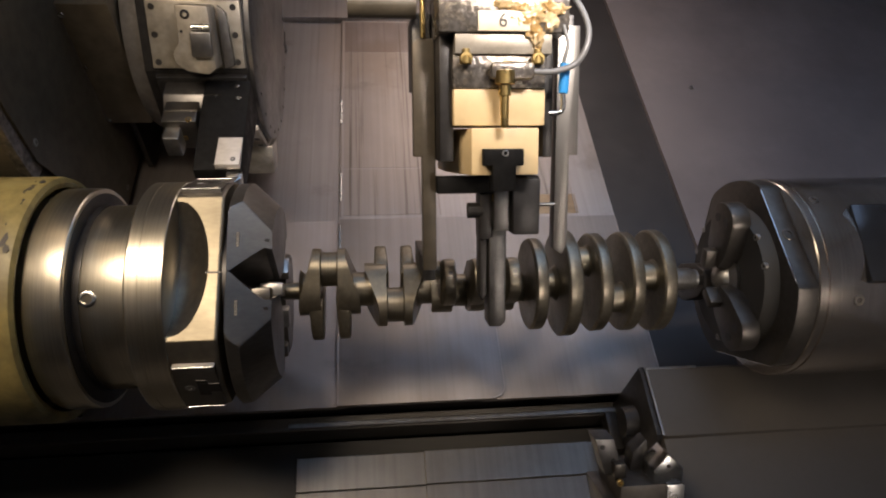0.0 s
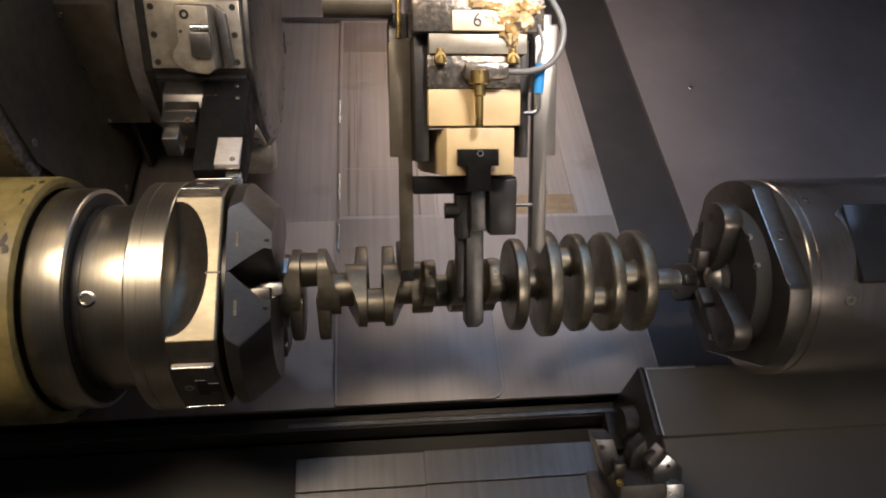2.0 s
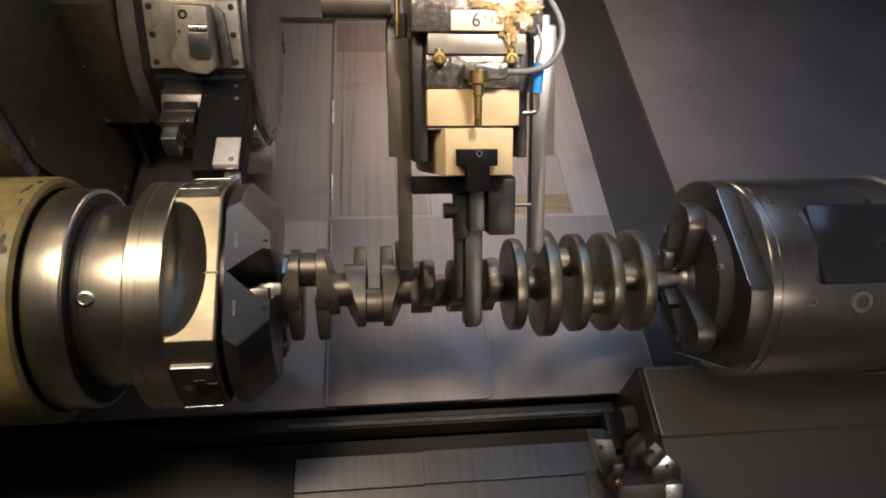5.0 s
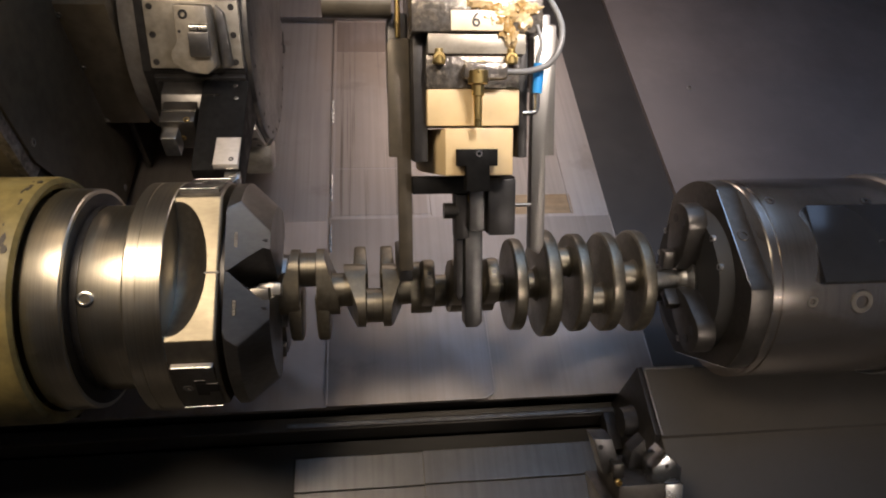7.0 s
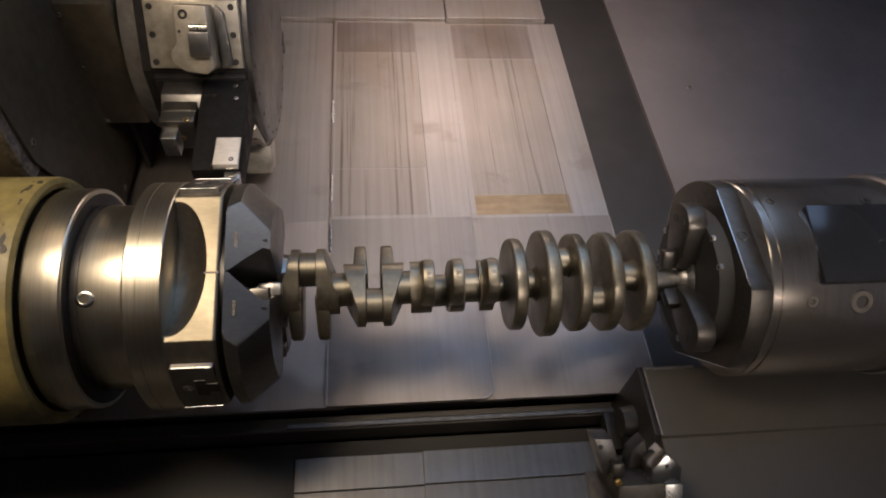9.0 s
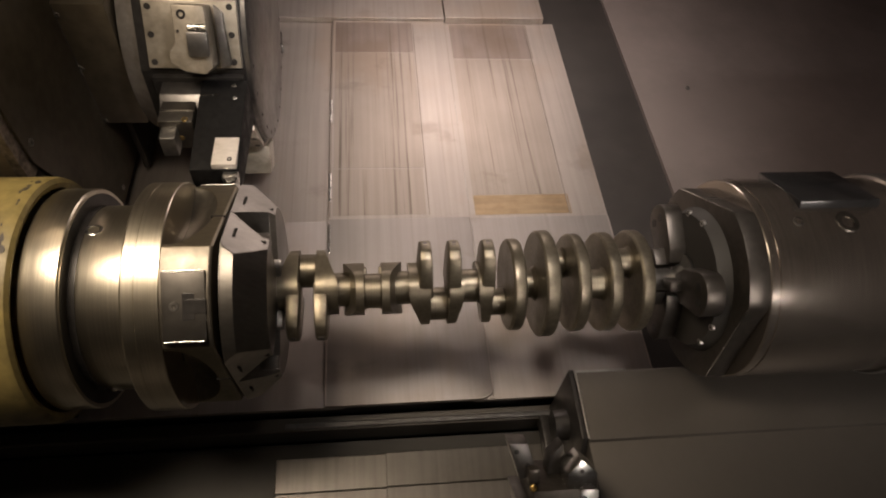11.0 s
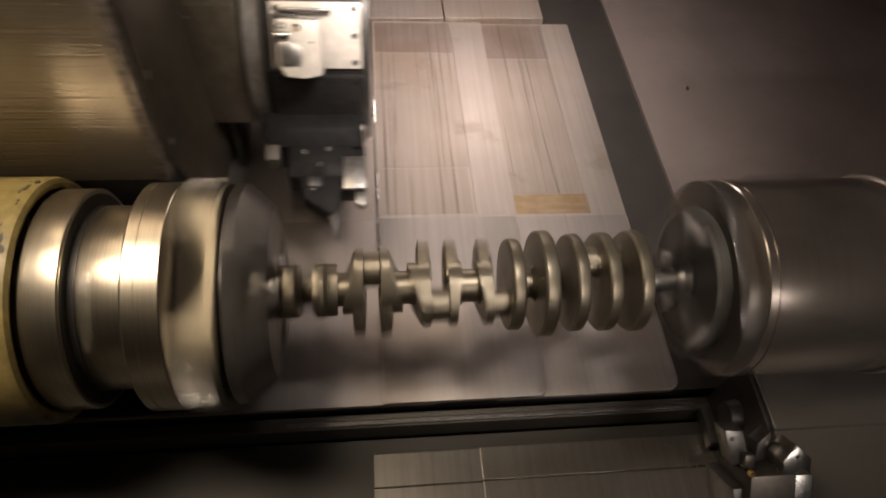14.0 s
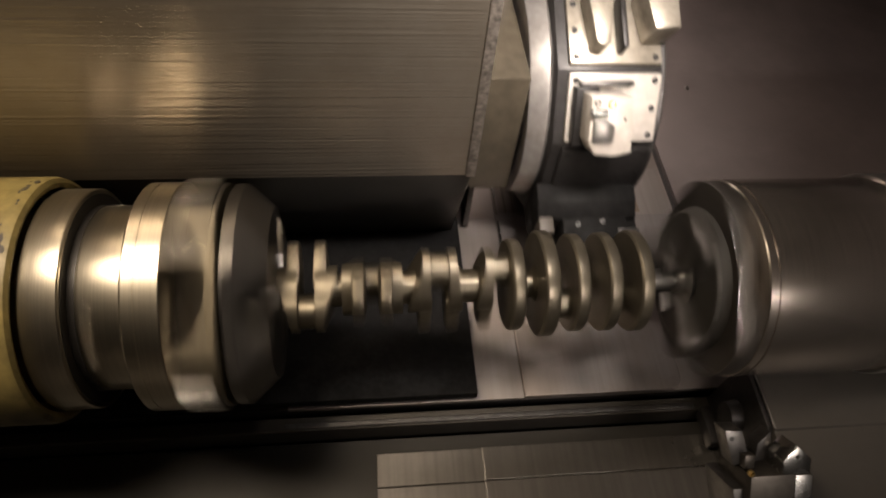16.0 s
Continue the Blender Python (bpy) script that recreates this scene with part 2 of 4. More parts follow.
def joined(boxes):
    whole = bmesh.new()
    for box in boxes:
        piece = block(*box, 0)
        tmp = bpy.data.meshes.new("piece")
        piece.to_mesh(tmp)
        piece.free()
        whole.from_mesh(tmp)
        bpy.data.meshes.remove(tmp)
    return whole


slab("wall_front", block(-1.9, 2.3, -2.0, -1.94, -0.05, 1.5, 0), BOUNCE_WALL, "pale sheet metal front wall, unseen, bouncing light")
# added out of view: a dark lower half that keeps reflections from below black
slab("wall_front_lower", block(-1.9, 2.3, -2.0, -1.94, -1.0, -0.052, 0), GRIME, "unseen dark sheet added to keep low reflections black")
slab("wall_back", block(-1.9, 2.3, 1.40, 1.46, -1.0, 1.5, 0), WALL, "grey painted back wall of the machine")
# the roof leaves a hatch open for the loader
roof = joined([(-1.9, -0.12, -1.94, 1.4, 1.5, 1.54), (1.50, 2.3, -1.94, 1.4, 1.5, 1.54), (-0.12, 1.50, -1.94, -1.15, 1.5, 1.54), (-0.12, 1.50, 0.22, 1.4, 1.5, 1.54)])
slab("ceiling", roof, BOUNCE_WALL, "pale light-bouncing sheet metal roof with a loading hatch")
hatch = thing("roof_hatch", "grey sliding sheet metal hatch in the machine roof", "hatch")
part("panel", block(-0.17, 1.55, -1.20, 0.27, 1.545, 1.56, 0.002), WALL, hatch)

# ---- the slanted bed with its telescopic covers ----
bed_base = slab("bed", block(-1.9, 2.3, -0.07, 1.55, -0.60, -0.385, 0), PANEL, "dark slanted machine bed under the covers", SLANT)
right_cover = slab("cover_right", block(0.88, 2.3, -0.05, 1.55, -0.384, -0.37, 0.0003), GUARD, "dull grey sheet cover beside the slanted bed", SLANT)
top_strip = slab("cover_top", block(-1.9, 0.27, 1.3005, 1.55, -0.384, -0.338, 0.002), BED, "grey sheet strip along the top of the bed", SLANT)
top_strip_b = slab("cover_end", block(0.273, 0.62, 1.3005, 1.55, -0.384, -0.334, 0.002), BED, "bright sheet strip along the top of the bed", SLANT)


def bed_cover(x0, x1, w, label, worn=(), strips=(), under=0.0):
    """One telescopic plate: an upper and a lower sheet, split where reflected light changes, with worn fields and low
    ribs.
    """
    ob = thing("bed_cover", label, "bed cover", SLANT, "telescopic covers of the bed")
    part("upper_sheet", block(x0, x1, 0.4402, 1.30, w - 0.012, w, 0.0004), BED, ob)
    arc = [(x1 - 0.030 + 0.030 * math.sin(radians(9 * i)), -0.051 - 0.030 * math.cos(radians(9 * i))) for i in range(11)]
    part("lower_sheet", prism([(x0 - under, 0.440), (x0 - under, -0.081)] + arc + [(x1, 0.440)], w - 0.012, w + 0.0004, "z", 0.0004), BED_LOW, ob, "", None, 30)
    rim = [(x - 0.0028 * math.sin(radians(9 * i)), y + 0.0028 * math.cos(radians(9 * i))) for i, (x, y) in enumerate(arc)]
    part("rounded_rim", prism(arc + [(x1, 0.436), (x1 - 0.0028, 0.436)] + rim[::-1], w - 0.001, w + 0.0022, "z", 0.0005), BED, ob, "bare rounded rim")
    part("lower_edge", block(x0, x0 + 0.0035, -0.078, 0.436, w, w + 0.0022, 0.0006), BED, ob, "bare lower edge")
    part("edge_strip", block(x0, x0 + 0.006, 0.446, 1.29, w + 0.0005, w + 0.003, 0.001), BED_WORN, ob, "worn edge strip")
    for c, d in ((0.50, 0.60), (0.80, 0.90), (0.33, 0.42)):
        part("bare_edge", block(x0 + 0.0005, x0 + 0.0065, c, d, w + 0.0012, w + 0.0042, 0.001), GREY_STEEL if under else ZINC, ob, "short bright edge piece")
    for a, b, c, d, mat in worn:
        part("worn_field", block(a, b, c, d, w - 0.002, w + 0.0006, 0), mat, ob, "rubbed brownish field with stain and shade tones")
    for a, c, d in strips:
        part("rib", block(a, a + 0.003, c, d, w, w + 0.003, 0.0005), BED_WORN, ob)
    return ob


cover_a = bed_cover(-0.95, -0.05, -0.358, "brushed steel telescopic cover plate on the slanted bed")
cover_b = bed_cover(-0.112, 0.268, -0.350, "brushed steel telescopic cover plate with rubbed field",
                    [(-0.10, 0.155, 0.622, 1.13, BED_WORN), (-0.10, 0.155, 1.133, 1.29, BED_DARK), (-0.10, 0.150, 0.452, 0.618, BED_WORN)], [(0.158, 0.45, 1.28)])
cover_c = bed_cover(0.264, 0.655, -0.356, "brushed steel telescopic cover plate with amber oil stain",
                    [(0.285, 0.545, 0.522, 1.105, BED_WORN), (0.285, 0.555, 0.45, 0.519, BED_AMBER), (0.285, 0.555, 1.11, 1.29, BED_DARK)], [(0.548, 0.45, 1.28)], 0.04)

for x, v in ((1.061, 0.981),):
    part("screw", bolt(0.01, 0.008, pose(x, v, -0.366, 0, -90), 16), GREY_STEEL, right_cover, "small bright screw", None, 40)

# ledge and lower apron
slab("ledge", block(-1.9, 2.3, -0.115, -0.083, -0.47, -0.40, 0.004), LOW_STEEL, "dark oily ledge below the bed covers", SLANT)
rail = slab("rail", block(-0.2, 0.75, -0.112, -0.099, -0.40, -0.392, 0.003), DARK_STEEL, "greasy steel guide rail along the ledge", SLANT)
# slope coloured black for the lamp light that is blocked from it
slab("apron", block(-1.9, 2.3, -0.95, -0.12, -0.62, -0.47, 0), BLACK_SHEET, "dark lower slope of the machine bed", SLANT)


def apron_plate(x0, x1, w, label):
    ob = thing("apron_cover", label, "bed cover", SLANT, "lower telescopic covers")
    part("sheet", block(x0, x1, -0.75, -0.235, w - 0.014, w, 0.002), APRON, ob)
    part("lip", block(x0, x1, -0.235, -0.16, w - 0.014, w + 0.004, 0.002), LIP, ob)
    return ob


apron_a = apron_plate(-0.185, 0.105, -0.452, "grey steel lower cover plate below the ledge")
apron_b = apron_plate(0.100, 0.85, -0.445, "grey steel lower cover plate beside a seam")

# ---- headstock and main chuck ----
head = thing("headstock", "cream painted round headstock with a worn rim", "headstock")
part("housing", turned([(-1.9, 0.0), (-1.9, 0.214), (-0.540, 0.214), (-0.532, 0.2115), (-0.528, 0.204), (-0.531, 0.195), (-0.575, 0.195), (-0.575, 0)]), CREAM, head, "", None, 40)
part("port_plug", bolt(0.02, 0.014, Matrix.Translation((-0.60, 0, 0)) @ Matrix.Translation(out(55) * 0.215) @ out(55).to_track_quat("X", "Z").to_matrix().to_4x4()), DARK_STEEL, head, "", None, 40)


random.seed(4)
for i in range(16):
    # chipped paint along the rim
    a, x, size = random.uniform(12, 62), random.uniform(-0.552, -0.540), random.uniform(0.0015, 0.0055)
    chip = [(x + size * random.uniform(0.5, 1.1) * math.cos(radians(45 * k)), size * random.uniform(0.7, 2.4) * math.sin(radians(45 * k))) for k in range(8)]
    part("paint_chip", prism(chip, 0.2125, 0.2143, "z", 0), GRIME, head, "", pose(0, 0, 0, a))


def sector(r, flat_at, n=3, flat=0.178, steps=120):
    """A round outline with n flats, the first facing flat_at degrees."""
    pts = []
    for i in range(steps):
        a = 360 * i / steps
        d = min(abs((a - flat_at - 360 * k / n + 180) % 360 - 180) for k in range(n))
        rr = min(r, flat / math.cos(radians(d))) if d < 80 else r
        v = out(a) * rr
        pts.append((v.y, v.z))
    return pts


def loft(stations, radius, arc, inner=None):
    """A body along x whose outside lies at radius(x, a) over the angles arc(x). With inner it is a wedge from that radius, else a full round."""
    bm = bmesh.new()
    rows, cores = [], []
    for x in stations:
        angles = arc(x)
        rows.append([bm.verts.new(Vector((x, 0, 0)) + out(a) * radius(x, a)) for a in angles])
        cores.append([bm.verts.new(Vector((x, 0, 0)) + out(a) * inner) for a in (angles[0], angles[-1])] if inner else [])
    n = len(angles)
    for i in range(len(rows) - 1):
        for j in range(n - (1 if inner else 0)):
            k = (j + 1) % n
            bm.faces.new((rows[i][j], rows[i][k], rows[i + 1][k], rows[i + 1][j]))
        if inner:
            bm.faces.new((cores[i][0], rows[i][0], rows[i + 1][0], cores[i + 1][0]))
            bm.faces.new((rows[i][-1], cores[i][1], cores[i + 1][1], rows[i + 1][-1]))
            bm.faces.new((cores[i][1], cores[i][0], cores[i + 1][0], cores[i + 1][1]))
    for i in (0, -1):
        bm.faces.new(([cores[i][0]] if inner else []) + rows[i] + ([cores[i][1]] if inner else []))
    return bm


def chuck_nose(parent, x0, r):
    """The flatted and scooped nose, three jaw bodies, base jaws and screws of the chuck, whose face looks to +x."""
    at = lambda a, d, rr: Matrix.Translation(Vector((x0 + d, 0, 0)) + out(a) * rr)
    off = lambda a: (a - 61 + 60) % 120 - 60
    flat, height, deep = 0.172, 0.121, 0.046
    ball = (height ** 2 + deep ** 2) / (2 * deep)
    far = flat - deep + ball

    def nose_radius(x, a):
        d = radians(off(a))
        rr = min(r, flat / math.cos(d))
        e = (x - x0 - 0.004) / 0.43
        if abs(e) < ball:
            size = ball ** 2 - e ** 2
            root = size - (far * math.sin(d)) ** 2
            if root > 0:
                rr = min(rr, max(far * math.cos(d) - math.sqrt(root), 0.10))
        # rounded front edge
        end = x - x0 - 0.070
        return rr - (0.004 * (end / 0.006) ** 2 if end > 0 else 0)

    turnround = [0.375 * i for i in range(960)]
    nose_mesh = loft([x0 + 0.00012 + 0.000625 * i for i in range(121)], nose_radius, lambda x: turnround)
    # scooped faces take a darker steel that holds the hollow's shade
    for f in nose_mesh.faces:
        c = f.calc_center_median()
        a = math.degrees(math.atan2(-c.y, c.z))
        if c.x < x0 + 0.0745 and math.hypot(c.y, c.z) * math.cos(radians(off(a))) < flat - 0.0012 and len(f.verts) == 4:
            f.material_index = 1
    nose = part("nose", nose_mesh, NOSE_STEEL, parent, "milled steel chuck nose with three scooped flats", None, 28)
    nose.data.materials.append(SCOOP_SHADE)
    part("face_plate", turned([(x0 + 0.07, 0), (x0 + 0.07, 0.166), (x0 + 0.09, 0.166), (x0 + 0.09, 0)]), BLACK_OXIDE, parent, "dark recessed face plate", None, 40)

    def jaw_radius(x, a):
        p = x - x0
        cone = 0.213 - max(0, p - 0.106) * 1.05 - (0.003 if p < 0.0865 else 0)
        return min(cone, (0.181 - (p - 0.085) * 0.52) / math.cos(radians((a - 65 + 60) % 120 - 60)))

    def jaw_arc(x, b):
        # the jaws part in a notch that widens towards the front
        half = 59.8 - 17 * max(0.0, min(1.0, (x - x0 - 0.089) / 0.050))
        return [b + half * (q / 90 - 1) for q in range(181)]

    for i in range(3):
        a, b = 65 + 120 * i, 125 + 120 * i
        part("slot", block(x0 + 0.052, x0 + 0.0755, -0.0016, 0.0016, 0.160, 0.1732, 0), BLACK_OXIDE, nose, "", pose(0, 0, 0, a))
        jaw = part("jaw", loft([x0 + 0.085 + 0.0013 * q for q in range(51)],
                               jaw_radius, lambda x: jaw_arc(x, b), 0.050), JAW, parent, "wedge shaped steel jaw with bevelled edges", None, 24)
        for q in (-1, 1):
            part("groove", block(x0 + 0.118, x0 + 0.146, -0.0022, 0.0022, 0.13, 0.165, 0), BLACK_OXIDE, jaw, "", pose(0, 0, 0, b + q * 38))
            for k in range(5):
                part("engraving", block(x0 + 0.098, x0 + 0.103, 0.06 * q - 0.016 + 0.0055 * k, 0.06 * q - 0.0125 + 0.0055 * k, 0.1740, 0.1758, 0), BLACK_OXIDE, jaw, "", pose(0, 0, 0, a))
        base = part("base_jaw", block(x0 + 0.004, x0 + 0.068, -0.058, 0.058, 0.17, 0.2172, 0.002), JAW, parent, "milled base jaw with a slot", pose(0, 0, 0, b), 30)
        part("slot", block(x0 + 0.036, x0 + 0.0686, -0.012, 0.012, 0.2, 0.2182, 0.0008), BLACK_OXIDE, base)
        # bright strips draw the highlight along both edges of the base jaw
        for y in (-0.0579, 0.0579):
            part("ground_edge", block(x0 + 0.006, x0 + 0.066, y - 0.0012, y + 0.0012, 0.2155, 0.2176, 0.0004), ZINC, base, "bright strip standing in for an edge highlight")
        part("slot_end", block(x0 + 0.034, x0 + 0.052, -0.022, 0.022, 0.2, 0.2180, 0.0008), BLACK_OXIDE, base)
        part("screw", bolt(0.02, 0.008, at(b, 0.022, 0.2182) @ out(b).to_track_quat("X", "Z").to_matrix().to_4x4()), GREY_STEEL, base, "", pose(0, 0, 0, -b), 40)
        part("clamp_block", block(x0 + 0.118, x0 + 0.149, -0.009, 0.012, 0.125, 0.152, 0.003), JAW, parent, "small bright clamp block", pose(0, 0, 0, a + 14), 30)
        part("finger", block(x0 + 0.12, x0 + 0.158, -0.012, 0.012, 0.036, 0.075, 0.003), GREY_STEEL, parent, "small steel clamping finger", pose(0, 0, 0, a + 8), 30)
    part("centre_point", turned([(x0 + 0.08, 0), (x0 + 0.08, 0.034), (x0 + 0.115, 0.03), (x0 + 0.142, 0.008), (x0 + 0.146, 0)], 48), GREY_STEEL, parent, "steel centre point", None, 40)
    return nose


chuck = thing("lathe_chuck", "large turned steel three jaw lathe chuck on the spindle", "chuck")
part("back_ring", turned([(-0.556, 0), (-0.556, 0.185), (-0.517, 0.185), (-0.517, 0.1985), (-0.514, 0.2), (-0.463, 0.2), (-0.461, 0.198), (-0.461, 0.16), (-0.459, 0)], 128), TURNED, chuck, "bright turned back ring", None, 40)
# two black rings put the shade of the ring side and gap into colour
part("groove_face", turned([(-0.4622, 0.168), (-0.4622, 0.1988), (-0.4600, 0.1988), (-0.4600, 0.1765), (-0.449, 0.1765), (-0.449, 0.168)], 128), BLACK_OXIDE, chuck, "black face holding the shade of the ring side", None, 40)
part("rear_groove", turned([(-0.558, 0.16), (-0.558, 0.1865), (-0.5165, 0.1865), (-0.5165, 0.198), (-0.519, 0.198), (-0.519, 0.16)], 128), BLACK_OXIDE, chuck, "groove blackened for its shade", None, 40)
neck = part("neck_ring", turned([(-0.459, 0), (-0.459, 0.173), (-0.456, 0.175), (-0.37, 0.175), (-0.37, 0)], 128), TURNED, chuck, "bright turned neck ring", None, 40)
part("body_ring", turned([(-0.373, 0), (-0.373, 0.212), (-0.369, 0.2175), (-0.352, 0.2175), (-0.3515, 0.2165), (-0.350, 0.2165), (-0.3495, 0.2175), (-0.3165, 0.2175), (-0.315, 0.216), (-0.315, 0)], 128), TURNED, chuck, "bright turned body ring", None, 40)
for a in (78, 198, 318):
    d = out(a)
    part("plug", rod([(-0.01, 0), (-0.01, 0.0135), (0.0012, 0.0135), (0.002, 0.012), (0.002, 0.0085), (-0.006, 0.008), (-0.006, 0)], Matrix.Translation(Vector((-0.437, 0, 0)) + d * 0.1752) @ d.to_track_quat("X", "Z").to_matrix().to_4x4()), ZINC, neck, "round socket plug", None, 40)
    part("socket", rod([(-0.007, 0), (-0.007, 0.0086), (-0.0005, 0.0086), (-0.0005, 0)], Matrix.Translation(Vector((-0.437, 0, 0)) + d * 0.1752) @ d.to_track_quat("X", "Z").to_matrix().to_4x4(), 6), BLACK_OXIDE, neck, "", None, 40)
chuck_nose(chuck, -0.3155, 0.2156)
for piece in chuck.children_recursive:
    # the chuck is a size smaller than its drawing
    size = 0.962 if piece.name.startswith("back_ring") else 0.925
    piece.data.transform(Matrix.Diagonal((1.013, size, size, 1.0)))

# ---- tail spindle ----
tail = thing("counter_spindle", "dark steel counter spindle with a chuck and centre point", "spindle")
part("sleeve", turned([(0.96, 0), (0.96, 0.196), (0.965, 0.199), (2.21, 0.199), (2.21, 0)], 96), GREY_STEEL, tail, "grey steel spindle sleeve", None, 40)
tail_chuck = part("tail_chuck", turned([(0.6635, 0), (0.6635, 0.189), (0.6655, 0.191), (0.678, 0.191), (0.6785, 0.1885), (0.682, 0.1885), (0.6825, 0.191), (0.955, 0.191), (0.958, 0.189), (0.958, 0)], 128), TAIL_STEEL, tail, "dark turned counter chuck", None, 40)
part("nose", prism(sector(0.1895, 50, 3, 0.158), 0.626, 0.6640, "x", 0.0024), TAIL_DARK, tail_chuck, "dark milled chuck nose with three flats", None, 30)
part("face_ring", turned([(0.604, 0.05), (0.604, 0.128), (0.6265, 0.140), (0.6265, 0.05)], 96), BLACK_SHEET, tail_chuck, "dark recessed face", None, 40)
for a in (14, 134, 254):
    lug = []
    for i in range(17):
        t = radians(-90 + 180 * i / 16)
        lug.append((math.sin(t) * 0.040, 0.118 + 0.036 * math.cos(t)))
    lug += [(0.034, 0.06), (0.018, 0.028), (-0.018, 0.028), (-0.034, 0.06)]
    jaw = part("jaw", prism(lug, 0.571, 0.607, "x", 0.003), TAIL_DARK, tail_chuck, "rounded steel jaw with two holes", pose(0, 0, 0, a), 30)
    for y in (-0.015, 0.015):
        part("hole", rod([(0, 0), (0, 0.0085), (0.0012, 0.0085), (0.0012, 0)], pose(0.5702, y, 0.122), 20), BLACK_OXIDE, jaw, "", None, 40)
    part("finger", block(0.548, 0.573, -0.010, 0.010, 0.026, 0.062, 0.003), TAIL_DARK, tail_chuck, "small steel clamping finger", pose(0, 0, 0, a), 30)
    for y in (30, 55):
        d = out(a + y)
        part("face_screw", bolt(0.008, 0.0065, Matrix.Translation(Vector((0.6035, 0, 0)) + d * 0.128) @ pose(0, 0, 0, 0, 0, 180), 14), GREY_STEEL, tail_chuck, "", None, 40)
part("centre_point", turned([(0.606, 0), (0.606, 0.046), (0.598, 0.05), (0.594, 0.028), (0.585, 0.024), (0.578, 0.010), (0.572, 0)], 48), GREY_STEEL, tail_chuck, "steel centre point", None, 40)
for a, x, r in ((50, 0.645, 0.0115), (33, 0.70, 0.009), (91, 0.735, 0.010), (92, 0.825, 0.022), (35, 0.88, 0.009), (62, 0.87, 0.008)):
    d = out(a)
    part("screw", bolt(0.02, r, Matrix.Translation(Vector((x, 0, 0)) + d * (0.160 if x < 0.66 else 0.1925)) @ d.to_track_quat("X", "Z").to_matrix().to_4x4()), TAIL_DARK, tail_chuck, "", None, 40)
part("flat_window", block(0.748, 0.90, -0.070, 0.070, 0.12, 0.1925, 0.003), GLOSS_DARK, tail_chuck, "smooth dark flat window in the chuck body", pose(0, 0, 0, 61), 30)
# bright strips draw the highlight along the edge of each flat
for a in (50, 170, 290):
    part("ground_edge", block(0.6252, 0.6275, -0.098, 0.098, 0.1568, 0.1588, 0.0006), ZINC, tail_chuck, "bright strip standing in for an edge highlight", pose(0, 0, 0, a), 30)

# ---- crankshaft ----
crank = thing("crankshaft", "forged steel crankshaft with counterweights and round discs", "crankshaft")


def web(x, thick, a, way, flare=0.025):
    """A crank web: pin boss at a degrees, sloped on its outer side (way), and a flat counterweight opposite."""
    half = thick / 2
    boss = [(0.040 * math.sin(radians(-90 + 15 * i)), 0.040 + 0.038 * math.cos(radians(-90 + 15 * i))) for i in range(13)]
    boss += [(0.044, 0.026), (0.047, 0.012), (0.048, 0.0), (0.046, -0.014), (0.039, -0.028), (0.024, -0.039), (-0.024, -0.039), (-0.039, -0.028), (-0.046, -0.014), (-0.048, 0.0), (-0.047, 0.012), (-0.044, 0.026)]
    bm = prism(boss, x - half, x + half, "x", 0)
    for v in bm.verts:
        if (v.co.x - x) * way > 0:
            h = max(0.0, min(1.0, (0.070 - v.co.z) / 0.075))
            v.co.x += way * (flare * h - 0.004)
    bmesh.ops.bevel(bm, geom=[e for e in bm.edges if e.calc_face_angle(0) > 1.0], offset=0.0070, segments=4, profile=0.5, affect="EDGES")
    ob = part("web", bm, FORGED, crank, "forged crank web", pose(0, 0, 0, a), 40)
    weight = [(0.040, 0.0), (0.041, -0.035), (0.037, -0.066), (0.030, -0.082), (0.017, -0.0915), (0.0, -0.0945), (-0.017, -0.0915), (-0.030, -0.082), (-0.037, -0.066), (-0.041, -0.035), (-0.040, 0.0)]
    slab_mesh = prism(weight, x - half * 0.92, x + half * 0.92, "x", 0.0035)
    for v in slab_mesh.verts:
        v.co.x = x + (v.co.x - x) * (1.22 + 0.45 * max(0.0, 1 + v.co.z / 0.0945))
    part("counterweight", slab_mesh, FORGED, ob, "flat forged counterweight", None, 35)
    part("stamp", block(x - 0.0035, x + 0.0035, -0.008, 0.004, -0.0942, -0.0925, 0), BLACK_OXIDE, ob)


def journal(x0, x1, r, a=None, off=0.040):
    e = 0.004 if a is not None else 0.007
    bm = turned([(x0, 0), (x0, r + e), (x0 + e, r), (x1 - e, r), (x1, r + e), (x1, 0)], 48)
    c = out(a) * off if a is not None else Vector()
    bm.transform(Matrix.Translation(c))
    part("crankpin" if a is not None else "main_journal", bm, JOURNAL, crank, "machined bearing surface", None, 40)


for a, (xa, xb) in zip((0, 120, 240), ((-0.141, -0.092), (-0.024, 0.025), (0.096, 0.148))):
    web(xa, 0.018, a, -1)
    web(xb, 0.018, a, 1, 0.012 if a == 240 else 0.025)
    journal(xa + 0.007, xb - 0.007, 0.031, a)
web(0.210, 0.018, 240, -1, 0.012)
journal(0.218, 0.252, 0.026, 240)
for x0, x1 in ((-0.084, -0.032), (0.033, 0.088), (0.156, 0.202)):
    journal(x0, x1, 0.031)
    part("thrust_collar", turned([(x0 + 0.004, 0), (x0 + 0.004, 0.036), (x0 + 0.009, 0.036), (x0 + 0.009, 0)], 48), FORGED, crank, "", None, 40)
journal(-0.170, -0.149, 0.031)
part("front_stub", turned([(-0.205, 0), (-0.205, 0.012), (-0.202, 0.015), (-0.172, 0.016), (-0.170, 0.024), (-0.165, 0.024), (-0.165, 0)], 40), JOURNAL, crank, "short machined stub", None, 40)
